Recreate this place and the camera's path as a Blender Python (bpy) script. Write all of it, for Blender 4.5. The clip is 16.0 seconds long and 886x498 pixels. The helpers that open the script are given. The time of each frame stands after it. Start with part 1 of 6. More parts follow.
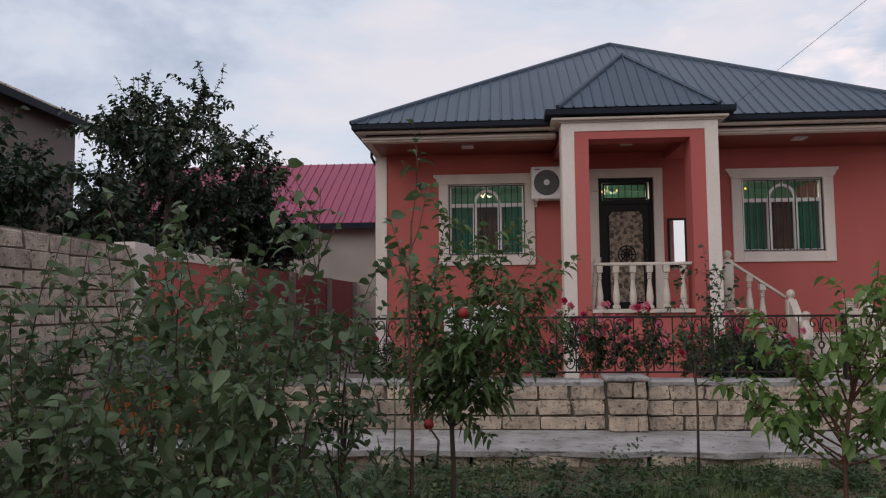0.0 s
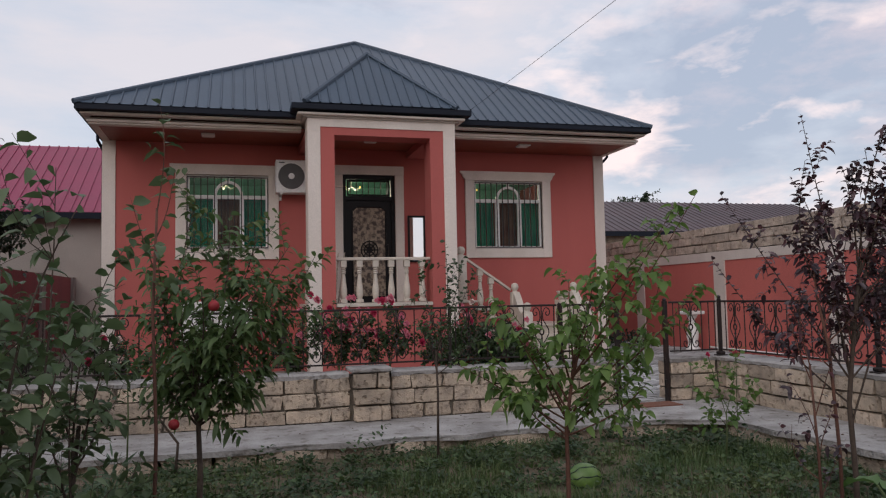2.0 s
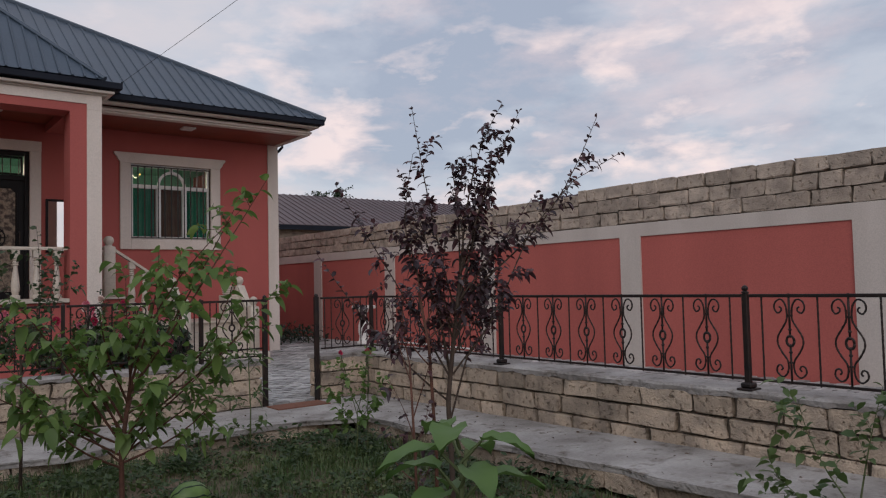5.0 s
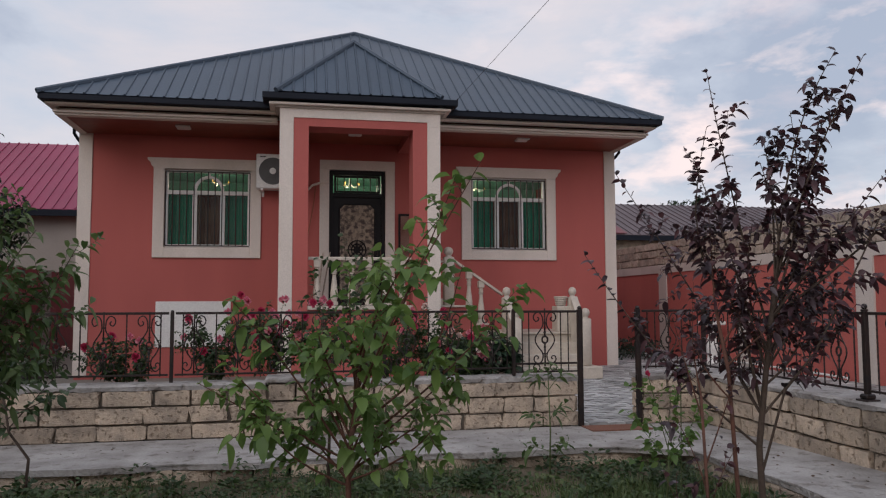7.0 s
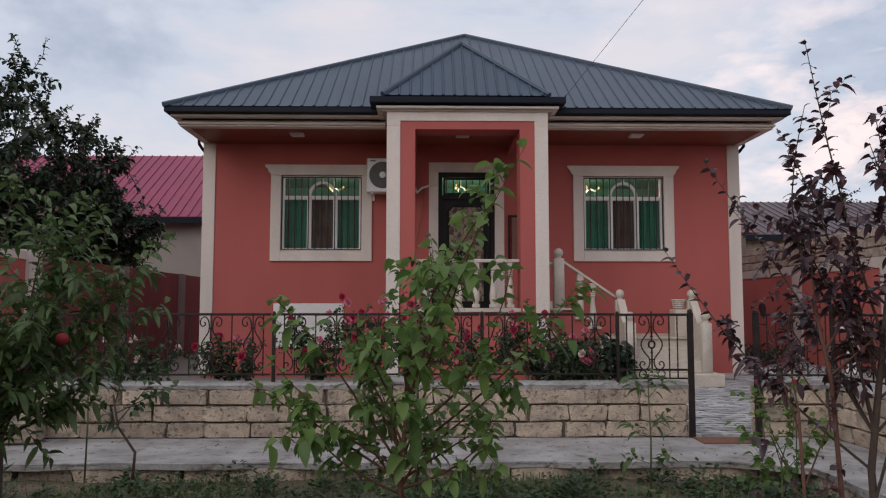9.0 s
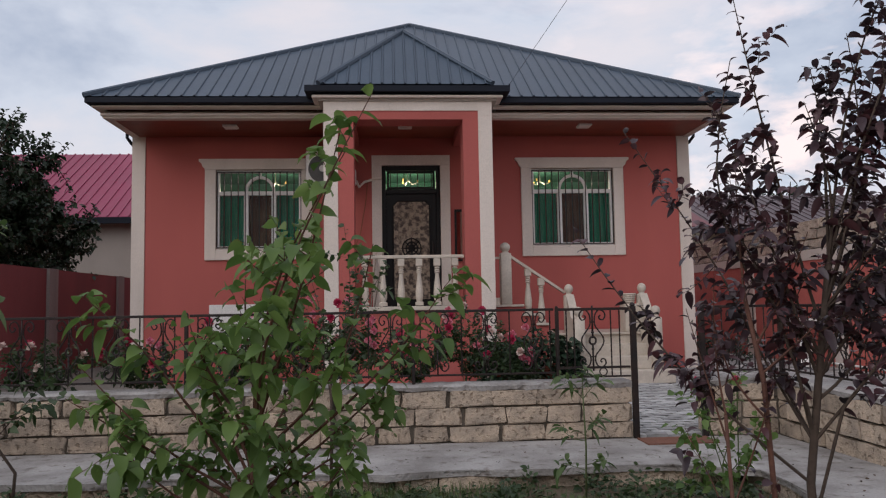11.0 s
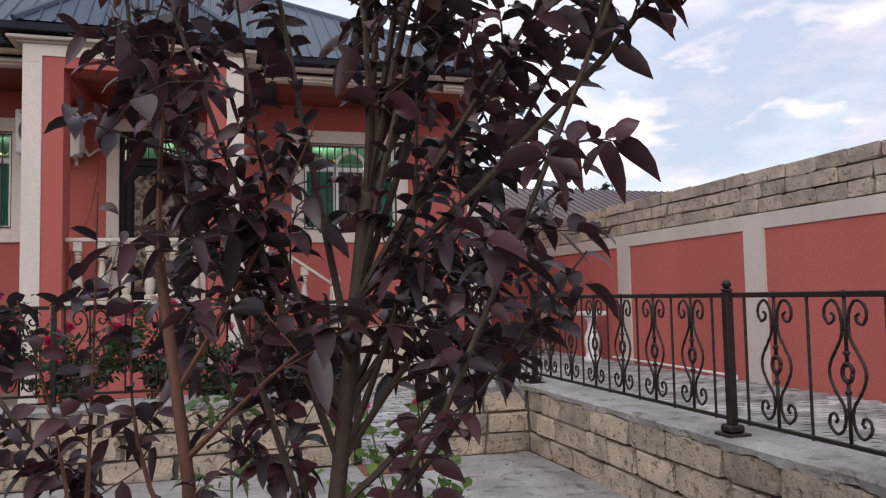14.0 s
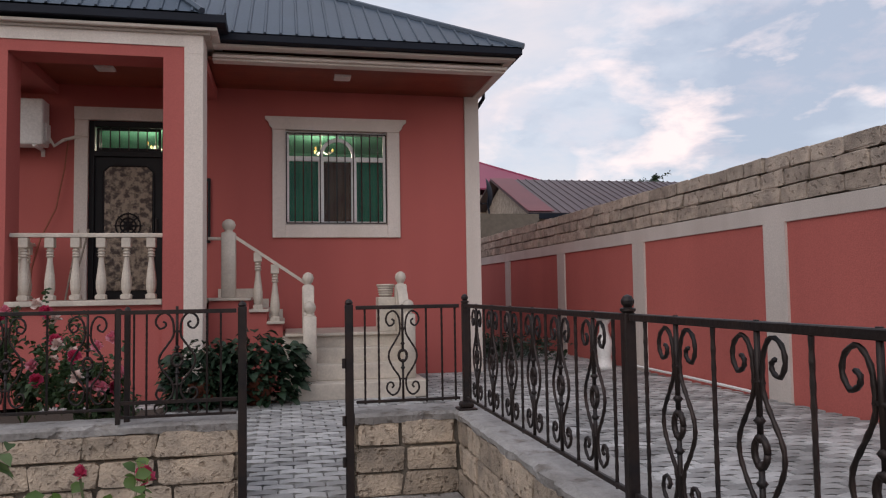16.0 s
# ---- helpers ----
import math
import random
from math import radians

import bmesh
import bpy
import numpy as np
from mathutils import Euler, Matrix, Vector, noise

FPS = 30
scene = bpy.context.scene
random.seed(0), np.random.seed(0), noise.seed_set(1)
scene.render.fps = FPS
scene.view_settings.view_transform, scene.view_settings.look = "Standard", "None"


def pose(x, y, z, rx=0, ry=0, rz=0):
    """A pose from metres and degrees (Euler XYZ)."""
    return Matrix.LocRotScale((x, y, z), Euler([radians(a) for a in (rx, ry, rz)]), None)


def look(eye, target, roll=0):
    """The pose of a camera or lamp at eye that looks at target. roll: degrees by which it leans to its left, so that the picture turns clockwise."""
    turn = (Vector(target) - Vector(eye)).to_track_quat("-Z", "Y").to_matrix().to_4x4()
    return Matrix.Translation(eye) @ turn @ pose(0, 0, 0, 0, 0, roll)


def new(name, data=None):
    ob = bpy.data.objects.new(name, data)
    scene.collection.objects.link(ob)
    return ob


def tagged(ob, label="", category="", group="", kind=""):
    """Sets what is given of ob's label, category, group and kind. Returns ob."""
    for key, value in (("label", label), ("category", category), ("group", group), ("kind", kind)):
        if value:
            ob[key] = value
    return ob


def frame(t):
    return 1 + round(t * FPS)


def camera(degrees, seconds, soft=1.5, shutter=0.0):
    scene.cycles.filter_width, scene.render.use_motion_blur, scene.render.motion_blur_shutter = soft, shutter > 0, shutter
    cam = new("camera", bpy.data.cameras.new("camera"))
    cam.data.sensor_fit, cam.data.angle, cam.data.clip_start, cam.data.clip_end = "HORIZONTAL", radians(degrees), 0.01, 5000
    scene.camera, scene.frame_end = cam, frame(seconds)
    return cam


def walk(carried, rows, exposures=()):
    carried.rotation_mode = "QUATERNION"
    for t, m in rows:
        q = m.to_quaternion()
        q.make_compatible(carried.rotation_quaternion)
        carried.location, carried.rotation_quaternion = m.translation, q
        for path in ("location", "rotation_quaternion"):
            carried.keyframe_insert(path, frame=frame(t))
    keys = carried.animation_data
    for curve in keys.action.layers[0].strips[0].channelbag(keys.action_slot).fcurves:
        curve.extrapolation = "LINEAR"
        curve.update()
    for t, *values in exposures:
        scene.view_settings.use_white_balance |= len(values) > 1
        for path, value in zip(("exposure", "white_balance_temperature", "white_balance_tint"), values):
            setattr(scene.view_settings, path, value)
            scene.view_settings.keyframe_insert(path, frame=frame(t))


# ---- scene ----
cam = camera(61.1, 16.0, soft=1.2)
PATH = [
    (0, (1.092, 0.496, 1.313), (0.943, 2.485, 1.462), -0.5),
    (0.5, (1.078, 0.439, 1.312), (0.994, 2.432, 1.453), -0.4),
    (1, (1.032, 0.471, 1.287), (1.136, 2.463, 1.429), -1.0),
    (1.5, (1.074, 0.537, 1.286), (1.374, 2.51, 1.425), -1.1),
    (2, (1.01, 0.495, 1.29), (1.541, 2.419, 1.418), -1.2),
    (2.5, (1.05, 0.482, 1.295), (1.931, 2.274, 1.412), -1.7),
    (3, (1.117, 0.528, 1.24), (2.351, 2.098, 1.345), -2.1),
    (3.2, (1.135, 0.53, 1.242), (2.452, 2.031, 1.345), -2.0),
    (5.3, (1.91, 0.73, 1.303), (3.082, 2.347, 1.396), -1.0),
    (5.5, (2.002, 0.755, 1.304), (3.114, 2.414, 1.399), -0.9),
    (6, (2.258, 0.838, 1.294), (3.042, 2.674, 1.408), -0.3),
    (6.5, (2.418, 0.986, 1.261), (2.918, 2.918, 1.395), -0.0),
    (7, (2.491, 1.101, 1.261), (2.86, 3.062, 1.404), -0.2),
    (7.5, (2.586, 1.179, 1.261), (2.797, 3.162, 1.408), -0.3),
    (8, (2.672, 1.195, 1.249), (2.702, 3.189, 1.403), -0.0),
    (8.2, (2.70, 1.205, 1.248), (2.7126, 3.199, 1.402), 0.0),
    (10.5, (3.0, 1.531, 1.235), (3.124, 3.521, 1.384), -0.5),
    (11, (3.134, 1.734, 1.224), (3.268, 3.724, 1.374), -1.0),
    (11.5, (3.274, 1.965, 1.201), (3.431, 3.953, 1.352), -1.0),
    (12, (3.373, 2.24, 1.177), (3.583, 4.223, 1.326), -0.9),
    (12.5, (3.677, 2.458, 1.169), (4.106, 4.406, 1.312), -1.2),
    (13, (3.963, 2.646, 1.157), (4.501, 4.568, 1.297), -1.3),
    (13.5, (4.171, 2.823, 1.148), (4.717, 4.743, 1.278), -1.2),
    (14, (4.396, 3.077, 1.194), (4.957, 4.993, 1.319), -1.2),
    (14.5, (4.713, 3.223, 1.174), (5.272, 5.14, 1.294), -0.9),
    (15, (5.042, 3.345, 1.2), (5.602, 5.261, 1.316), -1.2),
    (15.5, (5.282, 3.615, 1.223), (5.833, 5.534, 1.336), -1.1),
    (16, (5.573, 3.794, 1.267), (5.983, 5.748, 1.378), -0.9),
]
walk(cam, [(t, look(eye, target, roll)) for t, eye, target, roll in PATH],
     [(t, stops, 6500, 14) for t, stops in ((0, 0.02), (1.5, 0.02), (2.5, -0.1), (3.2, -0.22), (5.3, -0.25), (6, -0.2), (6.7, -0.12), (8, 0.0), (10.5, -0.06), (11.5, 0.12), (12.5, 0.2), (13.3, 0.46), (14.1, 0.4), (14.8, 0.2), (15.4, 0.12), (16, 0.05))])

# ---- world and light ----
world = bpy.data.worlds.new("evening_sky")
scene.world = world
world.use_nodes = True
WN, WL = world.node_tree.nodes, world.node_tree.links
WN.clear()


def wnode(kind, **kw):
    n = WN.new(kind)
    for k, v in kw.items():
        n.inputs[k].default_value = v
    return n


w_out, w_bg = WN.new("ShaderNodeOutputWorld"), WN.new("ShaderNodeBackground")
w_sky = WN.new("ShaderNodeTexSky")
w_sky.sky_type, w_sky.sun_disc = "NISHITA", False
w_sky.sun_elevation, w_sky.sun_rotation = radians(9), radians(205)
w_co = WN.new("ShaderNodeTexCoord")
w_map = WN.new("ShaderNodeMapping")
w_map.inputs["Scale"].default_value = (1.0, 1.0, 2.4)
w_n1 = wnode("ShaderNodeTexNoise", Scale=2.3, Detail=7.0, Roughness=0.55, Distortion=0.3)
w_n2 = wnode("ShaderNodeTexNoise", Scale=4.2, Detail=9.0, Roughness=0.62)
w_r1, w_r2 = WN.new("ShaderNodeValToRGB"), WN.new("ShaderNodeValToRGB")
w_r1.color_ramp.elements[0].position, w_r1.color_ramp.elements[0].color = 0.39, (0.40, 0.46, 0.565, 1)
w_r1.color_ramp.elements[1].position, w_r1.color_ramp.elements[1].color = 0.62, (0.70, 0.68, 0.71, 1)
w_e = w_r1.color_ramp.elements.new(0.5)
w_e.color = (0.57, 0.62, 0.70, 1)
w_r2.color_ramp.elements[0].position, w_r2.color_ramp.elements[0].color = 0.46, (0, 0, 0, 1)
w_r2.color_ramp.elements[1].position, w_r2.color_ramp.elements[1].color = 0.68, (0.40, 0.40, 0.40, 1)
w_mul = WN.new("ShaderNodeMix")
w_mul.data_type, w_mul.blend_type = "RGBA", "MULTIPLY"
w_mul.inputs[0].default_value = 1.0
w_mul.inputs[7].default_value = (0.10, 0.10, 0.10, 1)
w_mix = WN.new("ShaderNodeMix")
w_mix.data_type = "RGBA"
w_mix.inputs[0].default_value = 0.86
w_warm = WN.new("ShaderNodeMix")
w_warm.data_type = "RGBA"
w_warm.inputs[7].default_value = (0.92, 0.72, 0.69, 1)
WL.new(w_co.outputs["Generated"], w_map.inputs["Vector"])
WL.new(w_map.outputs[0], w_n1.inputs["Vector"])
WL.new(w_map.outputs[0], w_n2.inputs["Vector"])
WL.new(w_n1.outputs["Fac"], w_r1.inputs[0])
WL.new(w_n2.outputs["Fac"], w_r2.inputs[0])
WL.new(w_sky.outputs[0], w_mul.inputs[6])
WL.new(w_mul.outputs[2], w_mix.inputs[6])
WL.new(w_r1.outputs[0], w_mix.inputs[7])
WL.new(w_mix.outputs[2], w_warm.inputs[6])
# the warm cloud bank stands low on the far right
w_sep = WN.new("ShaderNodeSeparateXYZ")
w_rx = WN.new("ShaderNodeMapRange")
w_rx.inputs[1].default_value, w_rx.inputs[2].default_value = -0.05, 0.5
w_f = WN.new("ShaderNodeMath")
w_f.operation = "MULTIPLY"
WL.new(w_co.outputs["Generated"], w_sep.inputs[0])
WL.new(w_sep.outputs[0], w_rx.inputs[0])
WL.new(w_rx.outputs[0], w_f.inputs[0])
WL.new(w_r2.outputs[0], w_f.inputs[1])
WL.new(w_f.outputs[0], w_warm.inputs[0])
# bright puffs low in that bank
w_n3 = wnode("ShaderNodeTexNoise", Scale=7.5, Detail=8.0, Roughness=0.55, Distortion=0.2)
w_r3 = WN.new("ShaderNodeValToRGB")
w_r3.color_ramp.elements[0].position, w_r3.color_ramp.elements[0].color = 0.52, (0, 0, 0, 1)
w_r3.color_ramp.elements[1].position, w_r3.color_ramp.elements[1].color = 0.67, (0.8, 0.8, 0.8, 1)
w_rz = WN.new("ShaderNodeMapRange")
w_rz.inputs[1].default_value, w_rz.inputs[2].default_value = 0.42, 0.26
w_g, w_h = WN.new("ShaderNodeMath"), WN.new("ShaderNodeMath")
w_g.operation = w_h.operation = "MULTIPLY"
w_puff = WN.new("ShaderNodeMix")
w_puff.data_type = "RGBA"
w_puff.inputs[7].default_value = (1.0, 0.84, 0.79, 1)
WL.new(w_map.outputs[0], w_n3.inputs["Vector"])
WL.new(w_n3.outputs["Fac"], w_r3.inputs[0])
WL.new(w_sep.outputs[2], w_rz.inputs[0])
WL.new(w_rx.outputs[0], w_g.inputs[0])
WL.new(w_rz.outputs[0], w_g.inputs[1])
WL.new(w_g.outputs[0], w_h.inputs[0])
WL.new(w_r3.outputs[0], w_h.inputs[1])
WL.new(w_h.outputs[0], w_puff.inputs[0])
WL.new(w_warm.outputs[2], w_puff.inputs[6])
WL.new(w_puff.outputs[2], w_bg.inputs[0])
w_bg.inputs[1].default_value = 1.2
WL.new(w_bg.outputs[0], w_out.inputs[0])

sun = new("sun", bpy.data.lights.new("sun", "SUN"))
sun.data.energy, sun.data.angle, sun.data.color = 0.9, radians(50), (1.0, 0.93, 0.88)
sun.matrix_world = look((-9, -7, 13), (2, 6, 0))


# ---- materials ----
def material(name, base, second=None, rough=0.8, scale=6.0, grain=60.0, bump=0.25, metal=0.0, spread=0.0, stain=0.35, streak=False, dist=0.01, mixat=(0.35, 0.7), world=False, shine=0.5, pits=0.0):
    m = bpy.data.materials.new(name)
    m.use_nodes = True
    N, L = m.node_tree.nodes, m.node_tree.links
    b = N["Principled BSDF"]
    b.inputs["Roughness"].default_value, b.inputs["Metallic"].default_value = rough, metal
    co = N.new("ShaderNodeTexCoord")
    mp = N.new("ShaderNodeMapping")
    if streak:
        mp.inputs["Scale"].default_value = (1, 1, 0.18)
    big, fine, ramp, mx = N.new("ShaderNodeTexNoise"), N.new("ShaderNodeTexNoise"), N.new("ShaderNodeMapRange"), N.new("ShaderNodeMix")
    big.inputs["Scale"].default_value, big.inputs["Detail"].default_value = scale, 8
    fine.inputs["Scale"].default_value, fine.inputs["Detail"].default_value = grain, 5
    ramp.inputs[1].default_value, ramp.inputs[2].default_value = mixat
    ramp.inputs[4].default_value = stain * 2
    mx.data_type = "RGBA"
    mx.clamp_factor = True
    second = second or tuple(c * 0.72 for c in base)
    mx.inputs[6].default_value, mx.inputs[7].default_value = (*base, 1), (*second, 1)
    spot = N.new("ShaderNodeNewGeometry").outputs["Position"] if world else co.outputs["Object"]
    b.inputs["Specular IOR Level"].default_value = shine
    L.new(spot, mp.inputs["Vector"])
    L.new(mp.outputs[0], big.inputs["Vector"])
    L.new(spot, fine.inputs["Vector"])
    L.new(big.outputs["Fac"], ramp.inputs[0])
    L.new(ramp.outputs[0], mx.inputs[0])
    hs = N.new("ShaderNodeHueSaturation")
    fr = N.new("ShaderNodeMapRange")
    fr.inputs[1].default_value, fr.inputs[2].default_value, fr.inputs[3].default_value, fr.inputs[4].default_value = 0.3, 0.7, 0.9, 1.1
    L.new(fine.outputs["Fac"], fr.inputs[0])
    L.new(mx.outputs[2], hs.inputs["Color"])
    last = fr.outputs[0]
    if spread:
        for node, out in (("ShaderNodeObjectInfo", "Random"), ("ShaderNodeNewGeometry", "Random Per Island")):
            oi, mr, mu = N.new(node), N.new("ShaderNodeMapRange"), N.new("ShaderNodeMath")
            mr.inputs[3].default_value, mr.inputs[4].default_value = 1 - spread, 1 + spread
            mu.operation = "MULTIPLY"
            L.new(oi.outputs[out], mr.inputs[0])
            L.new(mr.outputs[0], mu.inputs[0])
            L.new(last, mu.inputs[1])
            last = mu.outputs[0]
    L.new(last, hs.inputs["Value"])
    colour, height = hs.outputs[0], fine.outputs["Fac"]
    if pits:
        vo, pr, pm, ph = N.new("ShaderNodeTexNoise"), N.new("ShaderNodeMapRange"), N.new("ShaderNodeMix"), N.new("ShaderNodeMath")
        vo.inputs["Scale"].default_value, vo.inputs["Detail"].default_value = pits, 3
        pr.inputs[1].default_value, pr.inputs[2].default_value = 0.56, 0.72
        pm.data_type, pm.blend_type = "RGBA", "MULTIPLY"
        pm.inputs[7].default_value = (0.60, 0.56, 0.52, 1)
        ph.operation = "SUBTRACT"
        L.new(spot, vo.inputs["Vector"])
        L.new(vo.outputs["Fac"], pr.inputs[0])
        L.new(pr.outputs[0], pm.inputs[0])
        L.new(colour, pm.inputs[6])
        L.new(height, ph.inputs[0])
        L.new(pr.outputs[0], ph.inputs[1])
        colour, height = pm.outputs[2], ph.outputs[0]
    L.new(colour, b.inputs["Base Color"])
    bp = N.new("ShaderNodeBump")
    bp.inputs["Strength"].default_value, bp.inputs["Distance"].default_value = bump, dist
    L.new(height, bp.inputs["Height"])
    L.new(bp.outputs[0], b.inputs["Normal"])
    return m


def leaf_material(name, base, second, glow=0.3, rough=0.5):
    m = bpy.data.materials.new(name)
    m.use_nodes = True
    N, L = m.node_tree.nodes, m.node_tree.links
    b, out = N["Principled BSDF"], N["Material Output"]
    b.inputs["Roughness"].default_value = rough
    geo, mx, tr, add = N.new("ShaderNodeNewGeometry"), N.new("ShaderNodeMix"), N.new("ShaderNodeBsdfTranslucent"), N.new("ShaderNodeMixShader")
    mx.data_type = "RGBA"
    mx.inputs[6].default_value, mx.inputs[7].default_value = (*base, 1), (*second, 1)
    no, mm = N.new("ShaderNodeTexNoise"), N.new("ShaderNodeMath")
    no.inputs["Scale"].default_value = 3.0
    mm.operation = "MULTIPLY"
    L.new(geo.outputs["Random Per Island"], mm.inputs[0])
    co = N.new("ShaderNodeTexCoord")
    L.new(co.outputs["Object"], no.inputs["Vector"])
    mr = N.new("ShaderNodeMapRange")
    mr.inputs[1].default_value, mr.inputs[2].default_value, mr.inputs[4].default_value = 0.3, 0.6, 1.6
    L.new(no.outputs["Fac"], mr.inputs[0])
    L.new(mr.outputs[0], mm.inputs[1])
    L.new(mm.outputs[0], mx.inputs[0])
    L.new(mx.outputs[2], b.inputs["Base Color"])
    L.new(mx.outputs[2], tr.inputs["Color"])
    add.inputs[0].default_value = glow
    L.new(b.outputs[0], add.inputs[1])
    L.new(tr.outputs[0], add.inputs[2])
    L.new(add.outputs[0], out.inputs["Surface"])
    return m


def glow_material(name, color, strength):
    m = bpy.data.materials.new(name)
    m.use_nodes = True
    b = m.node_tree.nodes["Principled BSDF"]
    b.inputs["Base Color"].default_value = (*color, 1)
    b.inputs["Emission Color"].default_value, b.inputs["Emission Strength"].default_value = (*color, 1), strength
    return m


def glass_material(name, tint, rough=0.02):
    m = bpy.data.materials.new(name)
    m.use_nodes = True
    N, L = m.node_tree.nodes, m.node_tree.links
    tr, gl, mix, fr = N.new("ShaderNodeBsdfTransparent"), N.new("ShaderNodeBsdfGlossy"), N.new("ShaderNodeMixShader"), N.new("ShaderNodeFresnel")
    tr.inputs[0].default_value, gl.inputs["Roughness"].default_value = (*tint, 1), rough
    fr.inputs[0].default_value = 1.28
    L.new(fr.outputs[0], mix.inputs[0])
    L.new(tr.outputs[0], mix.inputs[1])
    L.new(gl.outputs[0], mix.inputs[2])
    L.new(mix.outputs[0], N["Material Output"].inputs["Surface"])
    return m


PINK = material("pink_plaster", (0.45, 0.115, 0.10), (0.38, 0.093, 0.082), 0.85, 1.3, 90, 0.15, stain=0.4, streak=True)
YARDCREAM = material("dusty_cream_paint", (0.58, 0.525, 0.48), (0.47, 0.42, 0.38), 0.85, 2.0, 70, 0.18, stain=0.45, streak=True)
PINK_OLD = material("pink_yard_plaster", (0.475, 0.124, 0.104), (0.39, 0.10, 0.085), 0.9, 1.0, 70, 0.2, stain=0.45, streak=True)
# darkened pink and cream: shade of the west side gap put into the colour
PINK_SHADED = material("shaded_pink_yard_plaster", (0.24, 0.055, 0.058), (0.17, 0.042, 0.045), 0.9, 1.2, 70, 0.2, stain=0.45, streak=True)
CREAM_SHADED = material("shaded_cream_plaster", (0.30, 0.26, 0.24), (0.22, 0.19, 0.18), 0.9, 2.2, 60, 0.2, stain=0.45, streak=True)
CREAM = material("cream_plaster", (0.70, 0.63, 0.57), (0.58, 0.52, 0.46), 0.8, 2.2, 80, 0.12, stain=0.4, streak=True)
ROOF = material("slate_blue_metal", (0.058, 0.085, 0.12), (0.046, 0.066, 0.092), 0.45, 0.8, 30, 0.03, metal=0.25, spread=0.05)
GUTTER = material("dark_gutter_metal", (0.010, 0.014, 0.024), None, 0.6, 2, 40, 0.03, shine=0.2)
SOFFIT = material("red_brown_lining", (0.23, 0.052, 0.028), (0.15, 0.033, 0.02), 0.5, 3, 60, 0.08, spread=0.1)
STONE = material("limestone_block", (0.54, 0.435, 0.33), (0.30, 0.25, 0.20), 0.95, 7, 70, 1.0, spread=0.24, stain=0.5, dist=0.015, world=True, pits=26)
STONE_GREY = material("grey_limestone_block", (0.48, 0.40, 0.325), (0.29, 0.245, 0.205), 0.95, 6, 60, 0.9, spread=0.2, stain=0.5, dist=0.015, world=True, pits=20)
MORTAR = material("mortar", (0.17, 0.145, 0.115), None, 0.95, 8, 60, 0.6)
CONCRETE = material("worn_concrete", (0.42, 0.405, 0.39), (0.22, 0.205, 0.19), 0.9, 2.2, 40, 0.9, stain=0.5, dist=0.015, pits=9)
PAVER = material("grey_paver", (0.36, 0.36, 0.355), (0.16, 0.16, 0.155), 0.85, 1.6, 50, 0.5, spread=0.36, stain=0.5)
MARBLE = material("pale_marble", (0.58, 0.52, 0.44), (0.43, 0.385, 0.33), 0.5, 5, 40, 0.1, stain=0.4)
IRON = material("black_wrought_iron", (0.020, 0.018, 0.019), (0.055, 0.034, 0.026), 0.5, 9, 60, 0.2, metal=0.5)
DOORBLACK = material("black_door_steel", (0.010, 0.009, 0.010), None, 0.5, 5, 40, 0.05, shine=0.25)
DOORSTONE = material("carved_door_panel", (0.34, 0.27, 0.20), (0.07, 0.05, 0.04), 0.5, 16, 40, 0.9, stain=0.5, mixat=(0.42, 0.6), dist=0.03)
WHITE = material("white_plastic", (0.74, 0.74, 0.72), None, 0.4, 3, 40, 0.03, stain=0.15)
ACGREY = material("fan_grille_grey", (0.10, 0.10, 0.10), None, 0.5)
BLACKTRIM = material("black_rubber", (0.02, 0.02, 0.02), None, 0.7)
ROOMWALL = material("room_wall_paint", (0.16, 0.42, 0.30), None, 0.9)
EARTH = material("dry_soil", (0.16, 0.115, 0.08), (0.075, 0.075, 0.04), 1.0, 1.6, 40, 0.9, stain=0.5, dist=0.03)
BEDSOIL = material("flower_bed_soil", (0.06, 0.042, 0.03), None, 1.0, 3, 40, 0.9)
BARK = material("grey_brown_bark", (0.085, 0.06, 0.045), (0.05, 0.038, 0.03), 0.9, 14, 60, 0.6)
BARK_RED = material("red_brown_bark", (0.13, 0.055, 0.035), (0.07, 0.035, 0.028), 0.8, 14, 60, 0.5)
GREENSTEM = material("green_stem", (0.10, 0.13, 0.05), None, 0.7)
DULLRED = material("dull_red_sheet", (0.19, 0.05, 0.055), (0.14, 0.04, 0.045), 0.5, 0.9, 30, 0.03, metal=0.2)
MAGENTA = material("magenta_roof_metal", (0.28, 0.036, 0.085), (0.22, 0.032, 0.07), 0.5, 0.7, 30, 0.03, spread=0.05)
BROWNROOF = material("brown_roof_metal", (0.12, 0.085, 0.09), (0.09, 0.07, 0.075), 0.5, 0.7, 30, 0.03, metal=0.2)
BEIGE = material("beige_neighbour_render", (0.46, 0.41, 0.36), (0.36, 0.32, 0.28), 0.9, 1, 40, 0.3)
GREYRENDER = material("grey_neighbour_render", (0.27, 0.22, 0.20), None, 0.9, 1, 40, 0.3)
WOOD = material("orange_stained_wood", (0.40, 0.125, 0.035), (0.28, 0.075, 0.022), 0.6, 6, 50, 0.3, spread=0.12)
DARKROOFING = material("dark_shingle", (0.06, 0.055, 0.055), None, 0.9, 10, 50, 0.6)
TERRACOTTA = material("terracotta_pot", (0.30, 0.10, 0.06), None, 0.8)
POLE = material("pole_concrete", (0.30, 0.30, 0.30), None, 0.9, 3, 50, 0.4)
RUBBLE = material("brown_clay_patch", (0.20, 0.085, 0.055), (0.14, 0.07, 0.05), 1.0, 6, 40, 0.6)
GLASS = glass_material("window_glass", (0.76, 0.82, 0.78))
MIRROR = bpy.data.materials.new("mirror_glass")
MIRROR.use_nodes = True
